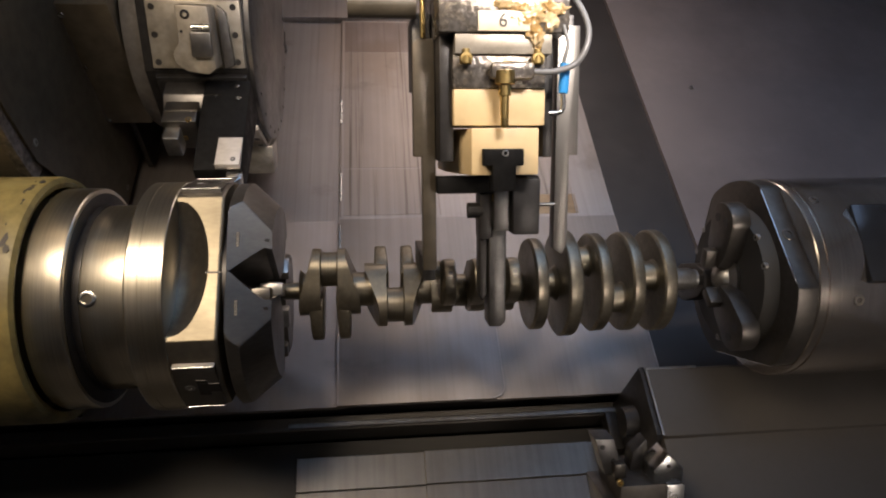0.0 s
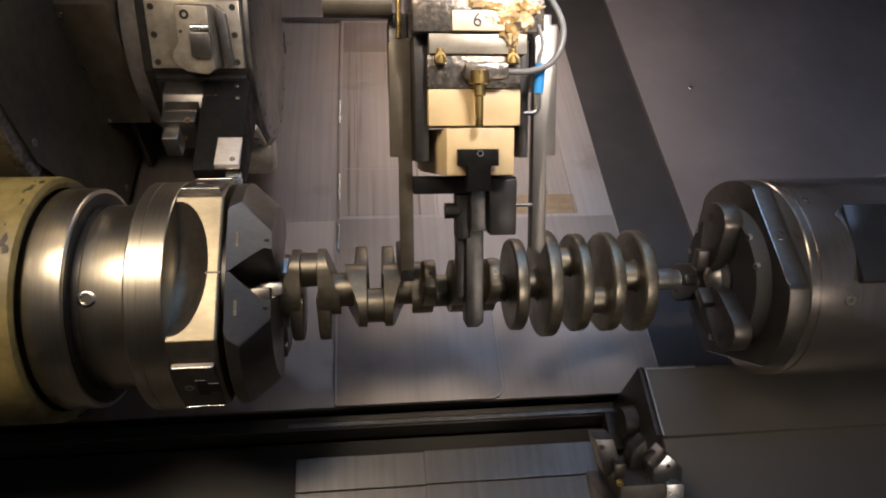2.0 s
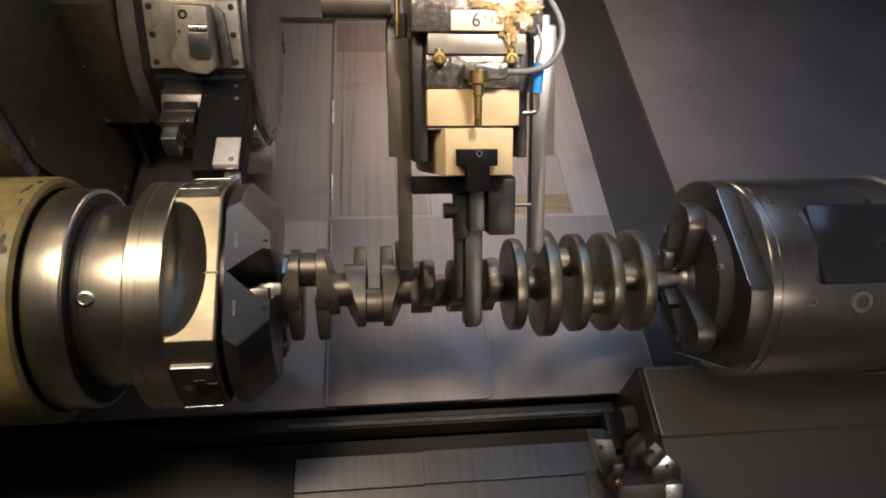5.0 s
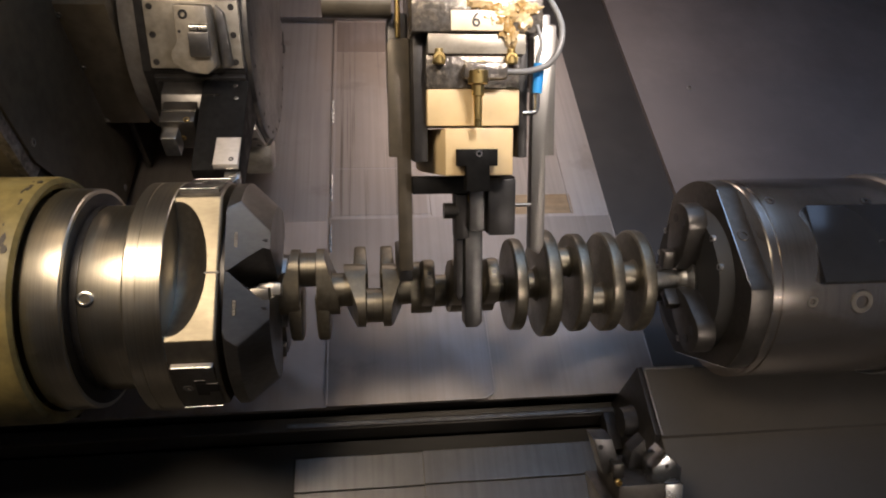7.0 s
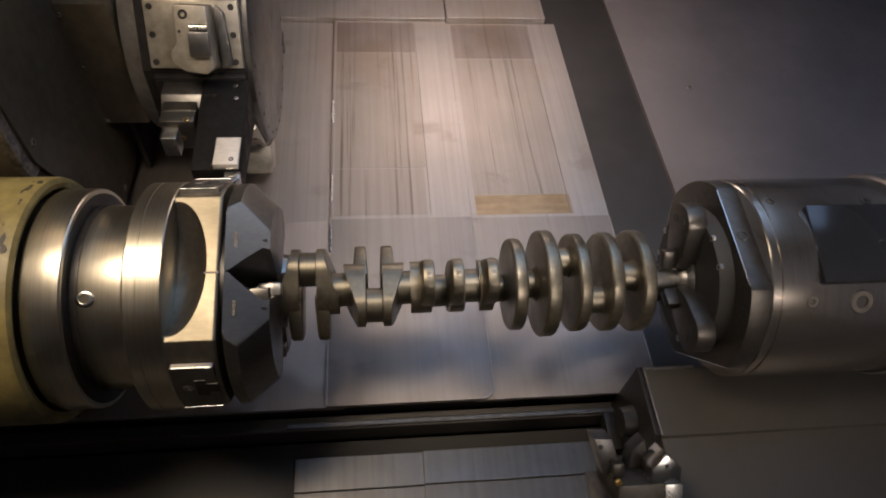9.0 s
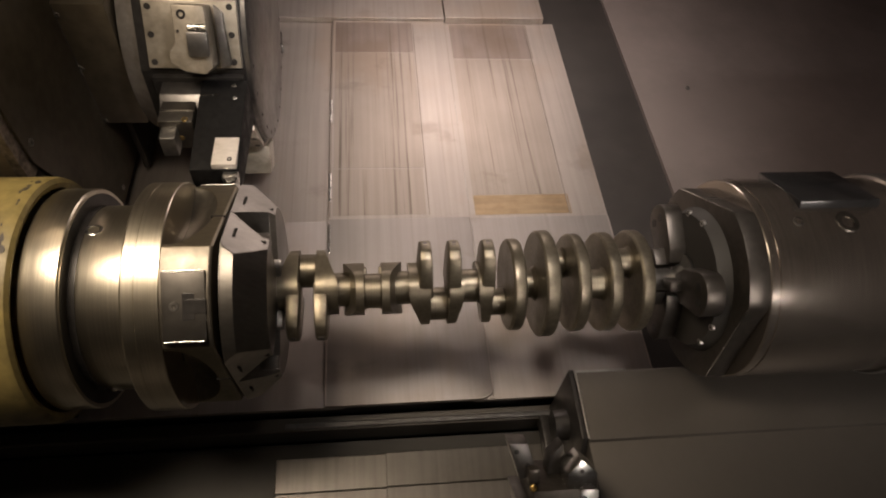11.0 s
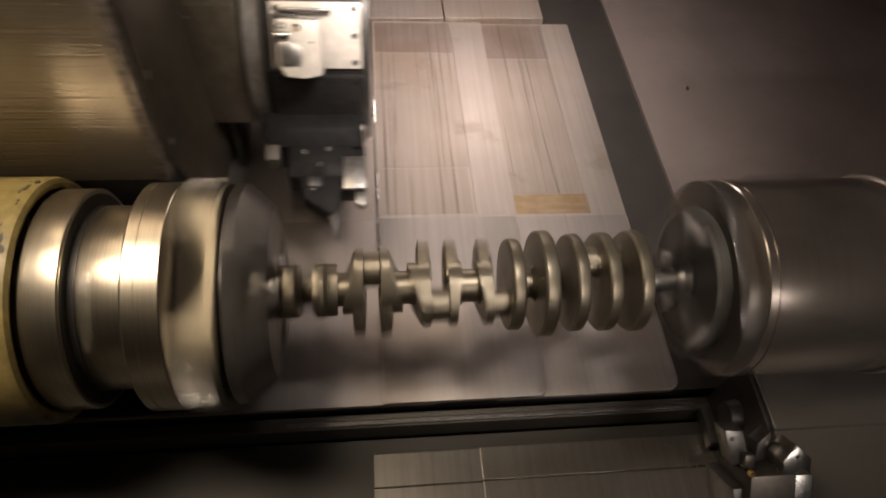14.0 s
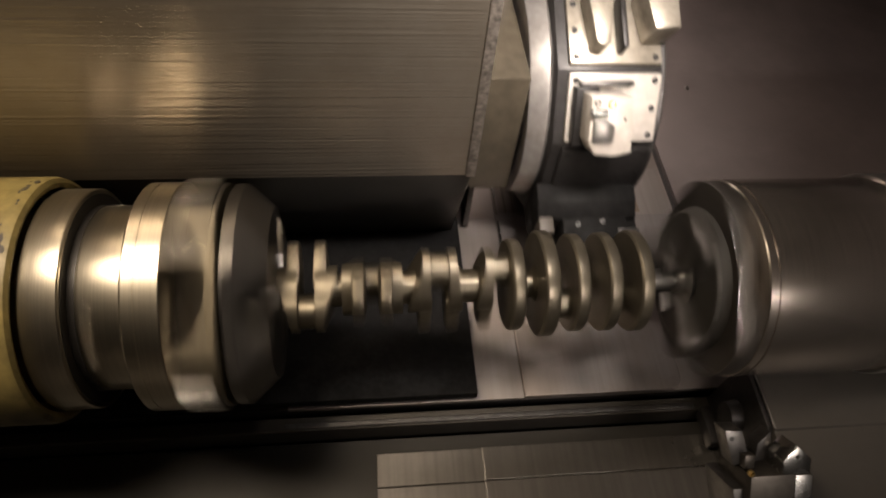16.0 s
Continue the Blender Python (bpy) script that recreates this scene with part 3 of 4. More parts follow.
for x, w, r in ((0.2495, 0.024, 0.0865), (0.305, 0.027, 0.1005), (0.3655, 0.024, 0.0930), (0.424, 0.024, 0.0945), (0.4815, 0.025, 0.0970)):
    part("disc", turned([(x, 0), (x, r - 0.004), (x + 0.002, r - 0.0015), (x + 0.004, r), (x + w - 0.004, r), (x + w - 0.0015, r - 0.0015), (x + w, r - 0.004), (x + w, 0)], 96), FORGED, crank, "thick round forged disc", None, 35)
for x0, x1, a in ((0.2735, 0.305, None), (0.332, 0.3655, 0), (0.3895, 0.424, 120), (0.448, 0.4815, 60)):
    journal(x0, x1, 0.027, a, 0.042)
part("end_stub", turned([(0.505, 0), (0.505, 0.030), (0.522, 0.030), (0.524, 0.021), (0.572, 0.021), (0.576, 0.018), (0.585, 0.018), (0.585, 0)], 48), GREY_STEEL, crank, "machined end stub", None, 40)

# ---- loader with its gripper ----
grip = thing("loader_gripper", "gantry loader gripper with amber blocks and black arms", "gripper")
YB = -0.28
part("head_block", block(0.059, 0.240, YB, 0.0, 0.415, 0.47, 0.003), WET_GREY, grip, "wet grey steel head block", None, 30)
part("upper_block", block(0.062, 0.245, YB + 0.012, 0.0, 0.47, 0.56, 0.003), WET_GREY, grip, "", None, 30)
part("mast", block(0.06, 0.25, -0.22, -0.04, 0.56, 1.9, 0.004), GREY_STEEL, grip, "grey steel loader mast", None, 30)
sign = part("number_plate", block(0.112, 0.184, YB - 0.004, YB + 0.001, 0.4165, 0.443, 0.001), WHITE_PLATE, grip, "ivory plate with a dark figure", None, 30)
text = bpy.data.curves.new("digit", "FONT")
text.body, text.size, text.extrude, text.align_x, text.align_y = "6", 0.026, 0.0005, "CENTER", "CENTER"
digit = new("digit", text)
digit.parent = sign
digit.matrix_basis = pose(0.146, YB - 0.0048, 0.4297, 90)
text.materials.append(INK)
part("clamp_plate", block(0.081, 0.217, YB + 0.004, -0.02, 0.387, 0.4145, 0.002), STATION_STAIN_SHADE, grip, "dark clamp plate", None, 30)
part("slide_plate", block(0.079, 0.210, YB + 0.010, -0.02, 0.3415, 0.387, 0.002), WET_GREY, grip, "wet grey slide plate", None, 30)
for x in (0.096, 0.196):
    part("bolt", bolt(0.02, 0.0085, Matrix.Translation((x, YB + 0.002, 0.3735)) @ pose(0, 0, 0, 0, 90)), BRASS, grip, "brass coloured screw", None, 40)
    part("bolt_face", bolt(0.02, 0.0085, Matrix.Translation((x, YB - 0.004, 0.381)) @ pose(0, 0, 0, 0, 0, -90)), BRASS, grip, "", None, 40)
part("upper_pad", block(0.080, 0.210, YB + 0.012, -0.05, 0.2905, 0.341, 0.002), AMBER, grip, "amber plastic upper pad", None, 30)
lower = prism([(0.104, YB + 0.004), (0.200, YB + 0.004), (0.200, -0.05), (0.078, -0.05), (0.078, YB + 0.12)], 0.2215, 0.287, "z", 0.002)
part("lower_pad", lower, AMBER, grip, "amber plastic lower pad with an angled flank", None, 30)
part("guide_left", block(0.062, 0.082, YB + 0.03, -0.03, 0.24, 0.43, 0.002), BLACK_OXIDE, grip, "black guide rail", None, 30)
part("guide_right", block(0.212, 0.226, YB + 0.03, -0.10, 0.245, 0.42, 0.002), BLACK_OXIDE, grip, "black guide rail", None, 30)
# brass probe on the front
probe = part("probe", rod([(0, 0), (0, 0.0055), (0.042, 0.0062), (0.043, 0.0085), (0.058, 0.0085), (0.059, 0.0135), (0.076, 0.0135), (0.080, 0)], pose(0.147, YB - 0.014, 0.287, 0, -90)), BRASS, grip, "brass sensor probe", None, 40)
part("probe_block", block(0.128, 0.188, YB - 0.018, YB + 0.012, 0.352, 0.374, 0.004), WET_GREY, grip, "sensor bracket under dried sealant", None, 30)
for x, z, w, h in ((0.180, 0.434, 0.009, 0.007), (0.192, 0.440, 0.012, 0.008), (0.172, 0.446, 0.011, 0.006), (0.204, 0.449, 0.010, 0.007), (0.187, 0.424, 0.007, 0.010), (0.155, 0.368, 0.016, 0.006), (0.213, 0.434, 0.008, 0.011), (0.164, 0.432, 0.006, 0.006), (0.222, 0.446, 0.010, 0.006), (0.196, 0.412, 0.006, 0.010), (0.150, 0.452, 0.012, 0.005)):
    lump = bmesh.new()
    bmesh.ops.create_icosphere(lump, subdivisions=3, radius=1)
    for v in lump.verts:
        k = 1 + 0.8 * noise.noise(v.co * 2.6 + Vector((x * 90, z * 90, 0)))
        v.co = Vector((x + v.co.x * w * 1.45 * k, YB + 0.001 + v.co.y * 0.0062 * k, z + v.co.z * h * 1.35 * k))
    part("sealant", lump, SEALANT, grip, "dried yellow sealant smeared on the head", None, 80)
part("cable", tube([(0.188, YB - 0.012, 0.362), (0.215, YB - 0.018, 0.362), (0.243, YB - 0.02, 0.372), (0.258, YB - 0.02, 0.395), (0.262, YB - 0.01, 0.425), (0.250, YB + 0.01, 0.462), (0.232, YB + 0.05, 0.50)], 0.0042), CABLE, grip, "grey sensor cable", None, 60)
part("thin_cable", tube([(0.232, YB - 0.004, 0.335), (0.231, YB - 0.006, 0.375), (0.236, YB - 0.006, 0.40), (0.231, YB, 0.425)], 0.0028), CABLE, grip, "thin grey hose", None, 60)
part("hose_sleeve", rod([(0, 0), (0, 0.0068), (0.04, 0.0075), (0.04, 0)], pose(0.231, YB - 0.004, 0.334, 0, -86)), BLUE, grip, "blue hose sleeve", None, 40)
part("fitting", tube([(0.231, YB - 0.004, 0.334), (0.231, YB - 0.005, 0.315), (0.226, YB - 0.004, 0.308), (0.212, YB - 0.002, 0.307)], 0.0036), ZINC, grip, "small steel elbow fitting", None, 60)
# side arms
for side, outline in (("left", [(0.028, 0.246), (0.028, 0.412), (0.036, 0.42), (0.061, 0.42), (0.062, 0.07), (0.041, 0.07), (0.041, 0.246)]),
                      ("right", [(0.2835, 0.246), (0.2835, 0.44), (0.249, 0.44), (0.247, 0.10), (0.262, 0.09), (0.270, 0.105), (0.270, 0.246)])):
    part("arm", prism(outline, -0.19, -0.165, "y", 0.0015), HOUSING if side == "left" else LIP, grip, "stepped steel side arm", None, 30)
    part("arm_back", block(*((0.030, 0.058) if side == "left" else (0.25, 0.281)), -0.165, -0.05, 0.35, 0.46, 0.002), DARK_STEEL, grip, "", None, 30)
part("foot_left", block(0.041, 0.062, -0.165, 0.02, 0.048, 0.085, 0.002), BLACK_OXIDE, grip, "", None, 30)
part("pin_rod", rod([(0, 0), (0, 0.004), (0.09, 0.004), (0.09, 0)], pose(0.044, -0.19, 0.42, 0, -90)), BRASS, grip, "", None, 40)
part("side_cylinder", rod([(0, 0), (0, 0.02), (0.10, 0.02), (0.10, 0)], pose(-0.065, -0.18, 0.468)), HOUSING, grip, "", None, 40)
# jaw carriage and jaw finger
YJ = -0.2
tee = prism([(0.131, 0.265), (0.197, 0.265), (0.197, 0.239), (0.184, 0.239), (0.184, 0.20), (0.146, 0.20), (0.146, 0.239), (0.131, 0.239)], YB - 0.012, YB + 0.02, "y", 0.0015)
for v in tee.verts:
    v.co.x = 0.147 + (v.co.x - 0.164) * 0.86
    v.co.z = 0.2585 + (v.co.z - 0.265) * 0.9
part("tee_slide", tee, TOOL_BLACK, grip, "black T shaped slide", None, 30)
part("tee_screw", bolt(0.012, 0.005, pose(0.149, YB - 0.0135, 0.2525, 0, 0, -90)), ZINC, grip, "", None, 40)
part("crossbar", block(0.061, 0.217, -0.215, -0.17, 0.191, 0.216, 0.002), TOOL_BLACK, grip, "black crossbar", None, 30)
part("jaw_head", prism([(0.170, 0.214), (0.213, 0.214), (0.212, 0.130), (0.172, 0.130)], -0.24, -0.16, "y", 0.003), BLACK_OXIDE, grip, "dark jaw head", None, 30)
part("jaw_stem", block(0.146, 0.172, -0.225, -0.16, 0.135, 0.20, 0.002), DARK_STEEL, grip, "", None, 30)
part("bush", rod([(0, 0), (0, 0.011), (0.017, 0.011), (0.017, 0)], pose(0.156, -0.212, 0.179, 0, -90)), BRASS, grip, "brass bush", None, 40)
part("knob", rod([(0, 0), (0, 0.012), (0.022, 0.012), (0.024, 0.009), (0.024, 0)], pose(0.109, -0.20, 0.164)), BLACK_OXIDE, grip, "black side knob", None, 40)
part("link", block(0.126, 0.15, -0.21, -0.17, 0.12, 0.19, 0.003), BLACK_OXIDE, grip, "", None, 30)
part("jaw_finger", prism([(0.141, 0.15), (0.168, 0.15), (0.168, -0.012), (0.160, -0.020), (0.141, -0.020)], -0.21, -0.165, "y", 0.003), DARK_STEEL, grip, "dark steel gripper jaw in front of the shaft", None, 30)
part("jaw_finger_rear", prism([(0.128, 0.14), (0.140, 0.14), (0.140, 0.03), (0.132, 0.02), (0.128, 0.03)], -0.20, -0.165, "y", 0.002), BLACK_OXIDE, grip, "", None, 30)
part("stop_pin", rod([(0, 0), (0, 0.003), (0.03, 0.003), (0.03, 0)], pose(0.212, -0.21, 0.172)), DARK_STEEL, grip, "", None, 40)

slab("beam", block(-1.9, 2.3, -0.039, 0.08, 1.75, 1.95, 0.004), GREY_STEEL, "grey steel gantry beam above the roof")

# ---- upper carriage with the turret ----
carriage = thing("tool_carriage", "upper tool carriage with brushed steel cover and dark turret", "carriage", SLANT)
EDGE = -0.636
part("cover", prism([(0.235, 0.62), (0.235, 0.047), (0.245, 0.040), (1.35, 0.040), (1.35, 0.62)], -1.88, EDGE - 0.020, "x", 0.002), COVER, carriage, "brushed brownish steel carriage cover", None, 30)
# the shade below the cover is put into the underside's black
part("underside", prism([(0.247, 0.0395), (0.385, -0.345), (1.30, -0.345), (1.30, 0.0395)], -1.88, EDGE - 0.004, "x", 0.002), BLACK_SHEET, carriage, "carriage underside with its shade as black colour", None, 30)
flange = part("flange", prism([(0.232, 0.62), (0.232, 0.044), (0.265, 0.041), (1.35, 0.041), (1.35, 0.62)], EDGE - 0.0195, EDGE, "x", 0.002), SCUFFED, carriage, "scuffed end flange", None, 30)
part("end_panel", prism([(0.262, 0.60), (0.262, 0.07), (0.42, -0.33), (1.2, -0.33), (1.2, 0.60)], EDGE, EDGE + 0.006, "x", 0.001), HOUSING, carriage, "black bolted end panel", None, 30)
for v, w in ((0.285, 0.10), (0.285, 0.26), (0.285, 0.42), (0.40, -0.24), (0.52, -0.30), (0.52, 0.40)):
    part("panel_bolt", bolt(0.008, 0.008, Matrix.Translation((EDGE + 0.0085, v, w)), 14), GREY_STEEL, carriage, "", None, 40)
# carried past its own lower edge, so the strip above the ledge is black
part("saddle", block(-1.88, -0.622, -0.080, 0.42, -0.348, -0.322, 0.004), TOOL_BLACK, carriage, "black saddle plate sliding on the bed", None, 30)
slide_unit = part("turret_slide", rod([(-0.635, 0), (-0.635, 0.20), (-0.565, 0.20), (-0.56, 0.18), (-0.52, 0.18), (-0.52, 0)], Matrix(), 64), HOUSING, carriage, "dark round turret housing", None, 40)
box = part("slide_block", block(-0.634, -0.527, -0.212, 0.20, -0.127, 0.20, 0.004), HOUSING, slide_unit, "dark oily slide block", None, 30)
part("corner_strip", block(-0.6345, -0.628, -0.2135, -0.206, -0.125, 0.198, 0.001), DARK_STEEL, box, "worn corner strip")
for w in (-0.118, 0.04, 0.175):
    part("strip_screw", bolt(0.008, 0.006, pose(-0.624, -0.2145, w, 0, 0, -90), 14), ZINC, box, "", None, 40)
part("slide_foot", block(-0.606, -0.592, -0.16, 0.20, -0.34, -0.125, 0.002), BLACK_OXIDE, slide_unit, "", None, 30)

TX0, TX1, TR = -0.475, -0.260, 0.28
turret = part("turret_disc", rod([(TX0 - 0.045, 0), (TX0 - 0.045, TR - 0.034), (TX0 - 0.042, TR - 0.031), (TX0 - 0.006, TR - 0.022), (TX0, TR - 0.026), (TX0, 0)], Matrix(), 96), RIM, carriage, "twelve station steel turret", None, 40)
ring = [(TR / math.cos(radians(15)) * math.cos(radians(30 * i + 15)), TR / math.cos(radians(15)) * math.sin(radians(30 * i + 15))) for i in range(12)]
part("drum", prism(ring, TX0 + 0.0, TX1, "x", 0.003), BLACK_OXIDE, turret, "faceted turret drum", None, 30)
part("end_disc", rod([(TX1, 0), (TX1, 0.279), (TX1 + 0.010, 0.279), (TX1 + 0.014, 0.274), (TX1 + 0.016, 0)], Matrix(), 96), DARK_STEEL, turret, "dark turret end disc", None, 40)
for i in range(24):
    a = 15 * i
    part("disc_screw", bolt(0.008, 0.005, Matrix.Translation((TX1 + 0.015, 0, 0)) @ Matrix.Translation(out(a) * 0.262), 12), BLACK_OXIDE, turret, "", None, 40)


def station(a, tool):
    """A tool station of the turret at a degrees: base plate, wedge, holder and tool."""
    m = pose(0, 0, 0, a)
    base = part("station_plate", block(TX0 + 0.022, TX1 - 0.004, -0.068, 0.068, TR - 0.01, TR + 0.012, 0.003), STATION if tool == 3 else STATION_STAIN_SHADE if tool in (0, 1, 4) else BLACK_OXIDE, turret, "milled station plate with screw holes", m, 30)
    for x in (TX0 + 0.035, TX1 - 0.018):
        for y in (-0.055, 0.0, 0.055):
            part("screw_hole", rod([(0, 0), (0, 0.0065), (0.0012, 0.0065), (0.0012, 0)], pose(x, y, TR + 0.0118, 0, -90), 16), BLACK_OXIDE, base, "", None, 40)
    if tool == 3:
        part("pocket", block(TX0 + 0.030, TX0 + 0.077, -0.070, 0.046, TR + 0.012, TR + 0.040, 0.003), BLACK_OXIDE, turret, "black clamping pocket", m, 30)
        part("pocket_lip", block(TX0 + 0.040, TX0 + 0.150, 0.046, 0.056, TR + 0.012, TR + 0.030, 0.003), DARK_STEEL, turret, "", m, 30)
        hold = part("holder", prism([(TX0 + 0.044, 0.038), (TX0 + 0.126, 0.036), (TX0 + 0.132, -0.070), (TX0 + 0.098, -0.078), (TX0 + 0.058, -0.074), (TX0 + 0.044, -0.050)], TR + 0.012, TR + 0.095, "z", 0.003), STATION, turret, "pale milled tool holder block", m, 30)
        part("holder_screw", bolt(0.008, 0.008, pose(TX0 + 0.083, 0.022, TR + 0.0975, 0, -90)), BRASS, hold, "", None, 40)
        part("nozzle", rod([(0, 0), (0, 0.008), (0.030, 0.008), (0.030, 0)], pose(TX0 + 0.042, 0.008, TR + 0.103), 20), ZINC, hold, "", None, 40)
        part("nozzle_screw", bolt(0.008, 0.007, pose(TX0 + 0.055, 0.026, TR + 0.0975, 0, -90)), DARK_STEEL, hold, "", None, 40)
        part("clamp", prism([(TX0 + 0.050, -0.006), (TX0 + 0.072, -0.004), (TX0 + 0.092, -0.018), (TX0 + 0.090, -0.048), (TX0 + 0.050, -0.050)], TR + 0.094, TR + 0.104, "z", 0.002), GREY_STEEL, hold, "", None, 30)
        part("pin", rod([(0, 0), (0, 0.003), (0.0015, 0.003), (0.0015, 0)], pose(TX0 + 0.112, -0.006, TR + 0.0945, 0, -90), 16), BLACK_OXIDE, hold, "", None, 40)
    if tool == 4:
        wedge = [(TX0 + 0.050, 0.06), (TX0 + 0.105, 0.06), (TX0 + 0.090, -0.045), (TX0 + 0.078, -0.052), (TX0 + 0.062, -0.045)]
        part("holder", prism(wedge, TR + 0.012, TR + 0.060, "z", 0.003), STATION_STAIN_SHADE, turret, "pale wedge shaped holder", m, 30)
        part("gib", block(TX0 + 0.118, TX0 + 0.130, -0.05, 0.06, TR + 0.012, TR + 0.05, 0.003), BLACK_OXIDE, turret, "", m, 30)
        part("clamp", prism([(TX1 - 0.062, 0.06), (TX1 + 0.004, 0.06), (TX1 + 0.004, -0.025), (TX1 - 0.046, -0.030)], TR + 0.012, TR + 0.085, "z", 0.003), STATION_STAIN_SHADE, turret, "pale clamping block", m, 30)
    if tool == 1:
        hold = part("holder", prism([(TX0 + 0.098, 0.062), (TX0 + 0.160, 0.060), (TX0 + 0.166, -0.060), (TX0 + 0.150, -0.072), (TX0 + 0.110, -0.066), (TX0 + 0.086, -0.050), (TX0 + 0.084, -0.030), (TX0 + 0.098, -0.010)], TR + 0.012, TR + 0.078, "z", 0.003), STATION_STAIN_SHADE, turret, "stained tool holder block in a shaded tone", m, 30)
        part("holder_screw", bolt(0.008, 0.009, pose(TX0 + 0.116, 0.044, TR + 0.0805, 0, -90)), BLACK_OXIDE, hold, "", None, 40)
        part("nozzle", rod([(0, 0), (0, 0.007), (0.034, 0.007), (0.034, 0)], pose(TX0 + 0.128, 0.020, TR + 0.084), 20), ZINC, hold, "", None, 40)
        part("clamp", block(TX0 + 0.124, TX0 + 0.164, -0.036, 0.012, TR + 0.076, TR + 0.092, 0.003), DARK_STEEL, hold, "", None, 30)
        part("pin", rod([(0, 0), (0, 0.003), (0.0015, 0.003), (0.0015, 0)], pose(TX0 + 0.106, 0.012, TR + 0.0775, 0, -90), 16), BLACK_OXIDE, hold, "", None, 40)
        # this wedge is added to draw the shadow cast beside the holder
        part("pocket", prism([(TX0 + 0.168, 0.060), (TX1 - 0.030, 0.045), (TX1 - 0.022, -0.06), (TX0 + 0.172, -0.068)], TR + 0.012, TR + 0.030, "z", 0.003), DARK_STEEL, turret, "dark wedge in place of the holder's shadow", m, 30)


for i in range(12):
    station(60 - 30 * i, {8: 3, 9: 4}.get(i, 2 if i % 4 == 3 else 1 if i % 4 in (0, 1) else 0))


def long_tool(a):
    """A stepped boring block with a carbide tip, standing out from the turret."""
    m = pose(0, 0, 0, a)
    body = part("tool_block", prism([(-0.055, TR), (0.055, TR), (0.055, TR + 0.05), (0.035, TR + 0.075), (-0.045, TR + 0.075), (-0.055, TR + 0.06)], TX0 + 0.04, TX1 - 0.02, "x", 0.003), DARK_STEEL, turret, "dark stepped tool block", m, 30)
    part("shank", block(TX0 + 0.045, TX0 + 0.115, -0.030, 0.045, TR + 0.06, TR + 0.125, 0.003), JAW, body, "grey tool shank", None, 30)
    part("edge", block(TX0 + 0.045, TX0 + 0.115, 0.0445, 0.0465, TR + 0.090, TR + 0.094, 0), ZINC, body, "", None, 30)
    part("shank_screw", bolt(0.01, 0.006, pose(TX0 + 0.085, 0.0, TR + 0.1265, 0, -90)), BRASS, body, "", None, 40)
    part("insert_seat", block(TX0 + 0.05, TX0 + 0.082, -0.02, 0.03, TR + 0.12, TR + 0.16, 0.003), GREY_STEEL, body, "", None, 30)
    part("seat_screw", bolt(0.01, 0.007, pose(TX0 + 0.100, 0.046, TR + 0.118, 0, 0, 90)), BRASS, body, "", None, 40)
    # the black arm is widened to take in the shadow on the block's side
    part("arm", prism([(-0.04, TR + 0.015), (0.064, TR + 0.015), (0.060, TR + 0.09), (0.044, TR + 0.20), (0.036, TR + 0.255), (-0.02, TR + 0.255)], TX1 - 0.090, TX1 + 0.004, "x", 0.003), TOOL_BLACK, body, "black tool arm widened over the shadow beside it", None, 30)
    for z, x in ((TR + 0.035, TX1 - 0.022), (TR + 0.075, TX1 - 0.016)):
        part("arm_screw", bolt(0.008, 0.005, pose(x, 0.0655, z, 0, 0, 90), 14), ZINC, body, "", None, 40)
    part("arm_edge", block(TX1 - 0.088, TX1 - 0.052, 0.0605, 0.0632, TR + 0.062, TR + 0.0645, 0), ZINC, body, "bright narrow edge", None, 30)
    plate = part("face_plate", block(TX1 - 0.046, TX1 + 0.001, 0.036, 0.0495, TR + 0.178, TR + 0.254, 0.001), STATION, body, "pale steel face plate", None, 30)
    part("plate_screw", bolt(0.006, 0.005, pose(TX1 - 0.012, 0.0510, TR + 0.240, 0, 0, 90)), BLACK_OXIDE, plate, "", None, 40)
    part("insert", prism([(TX1 - 0.026, TR + 0.254), (TX1 + 0.003, TR + 0.254), (TX1 + 0.003, TR + 0.272), (TX1 - 0.010, TR + 0.285), (TX1 - 0.026, TR + 0.272)], 0.0, 0.03, "y", 0.001), ZINC, body, "pointed carbide insert", None, 30)


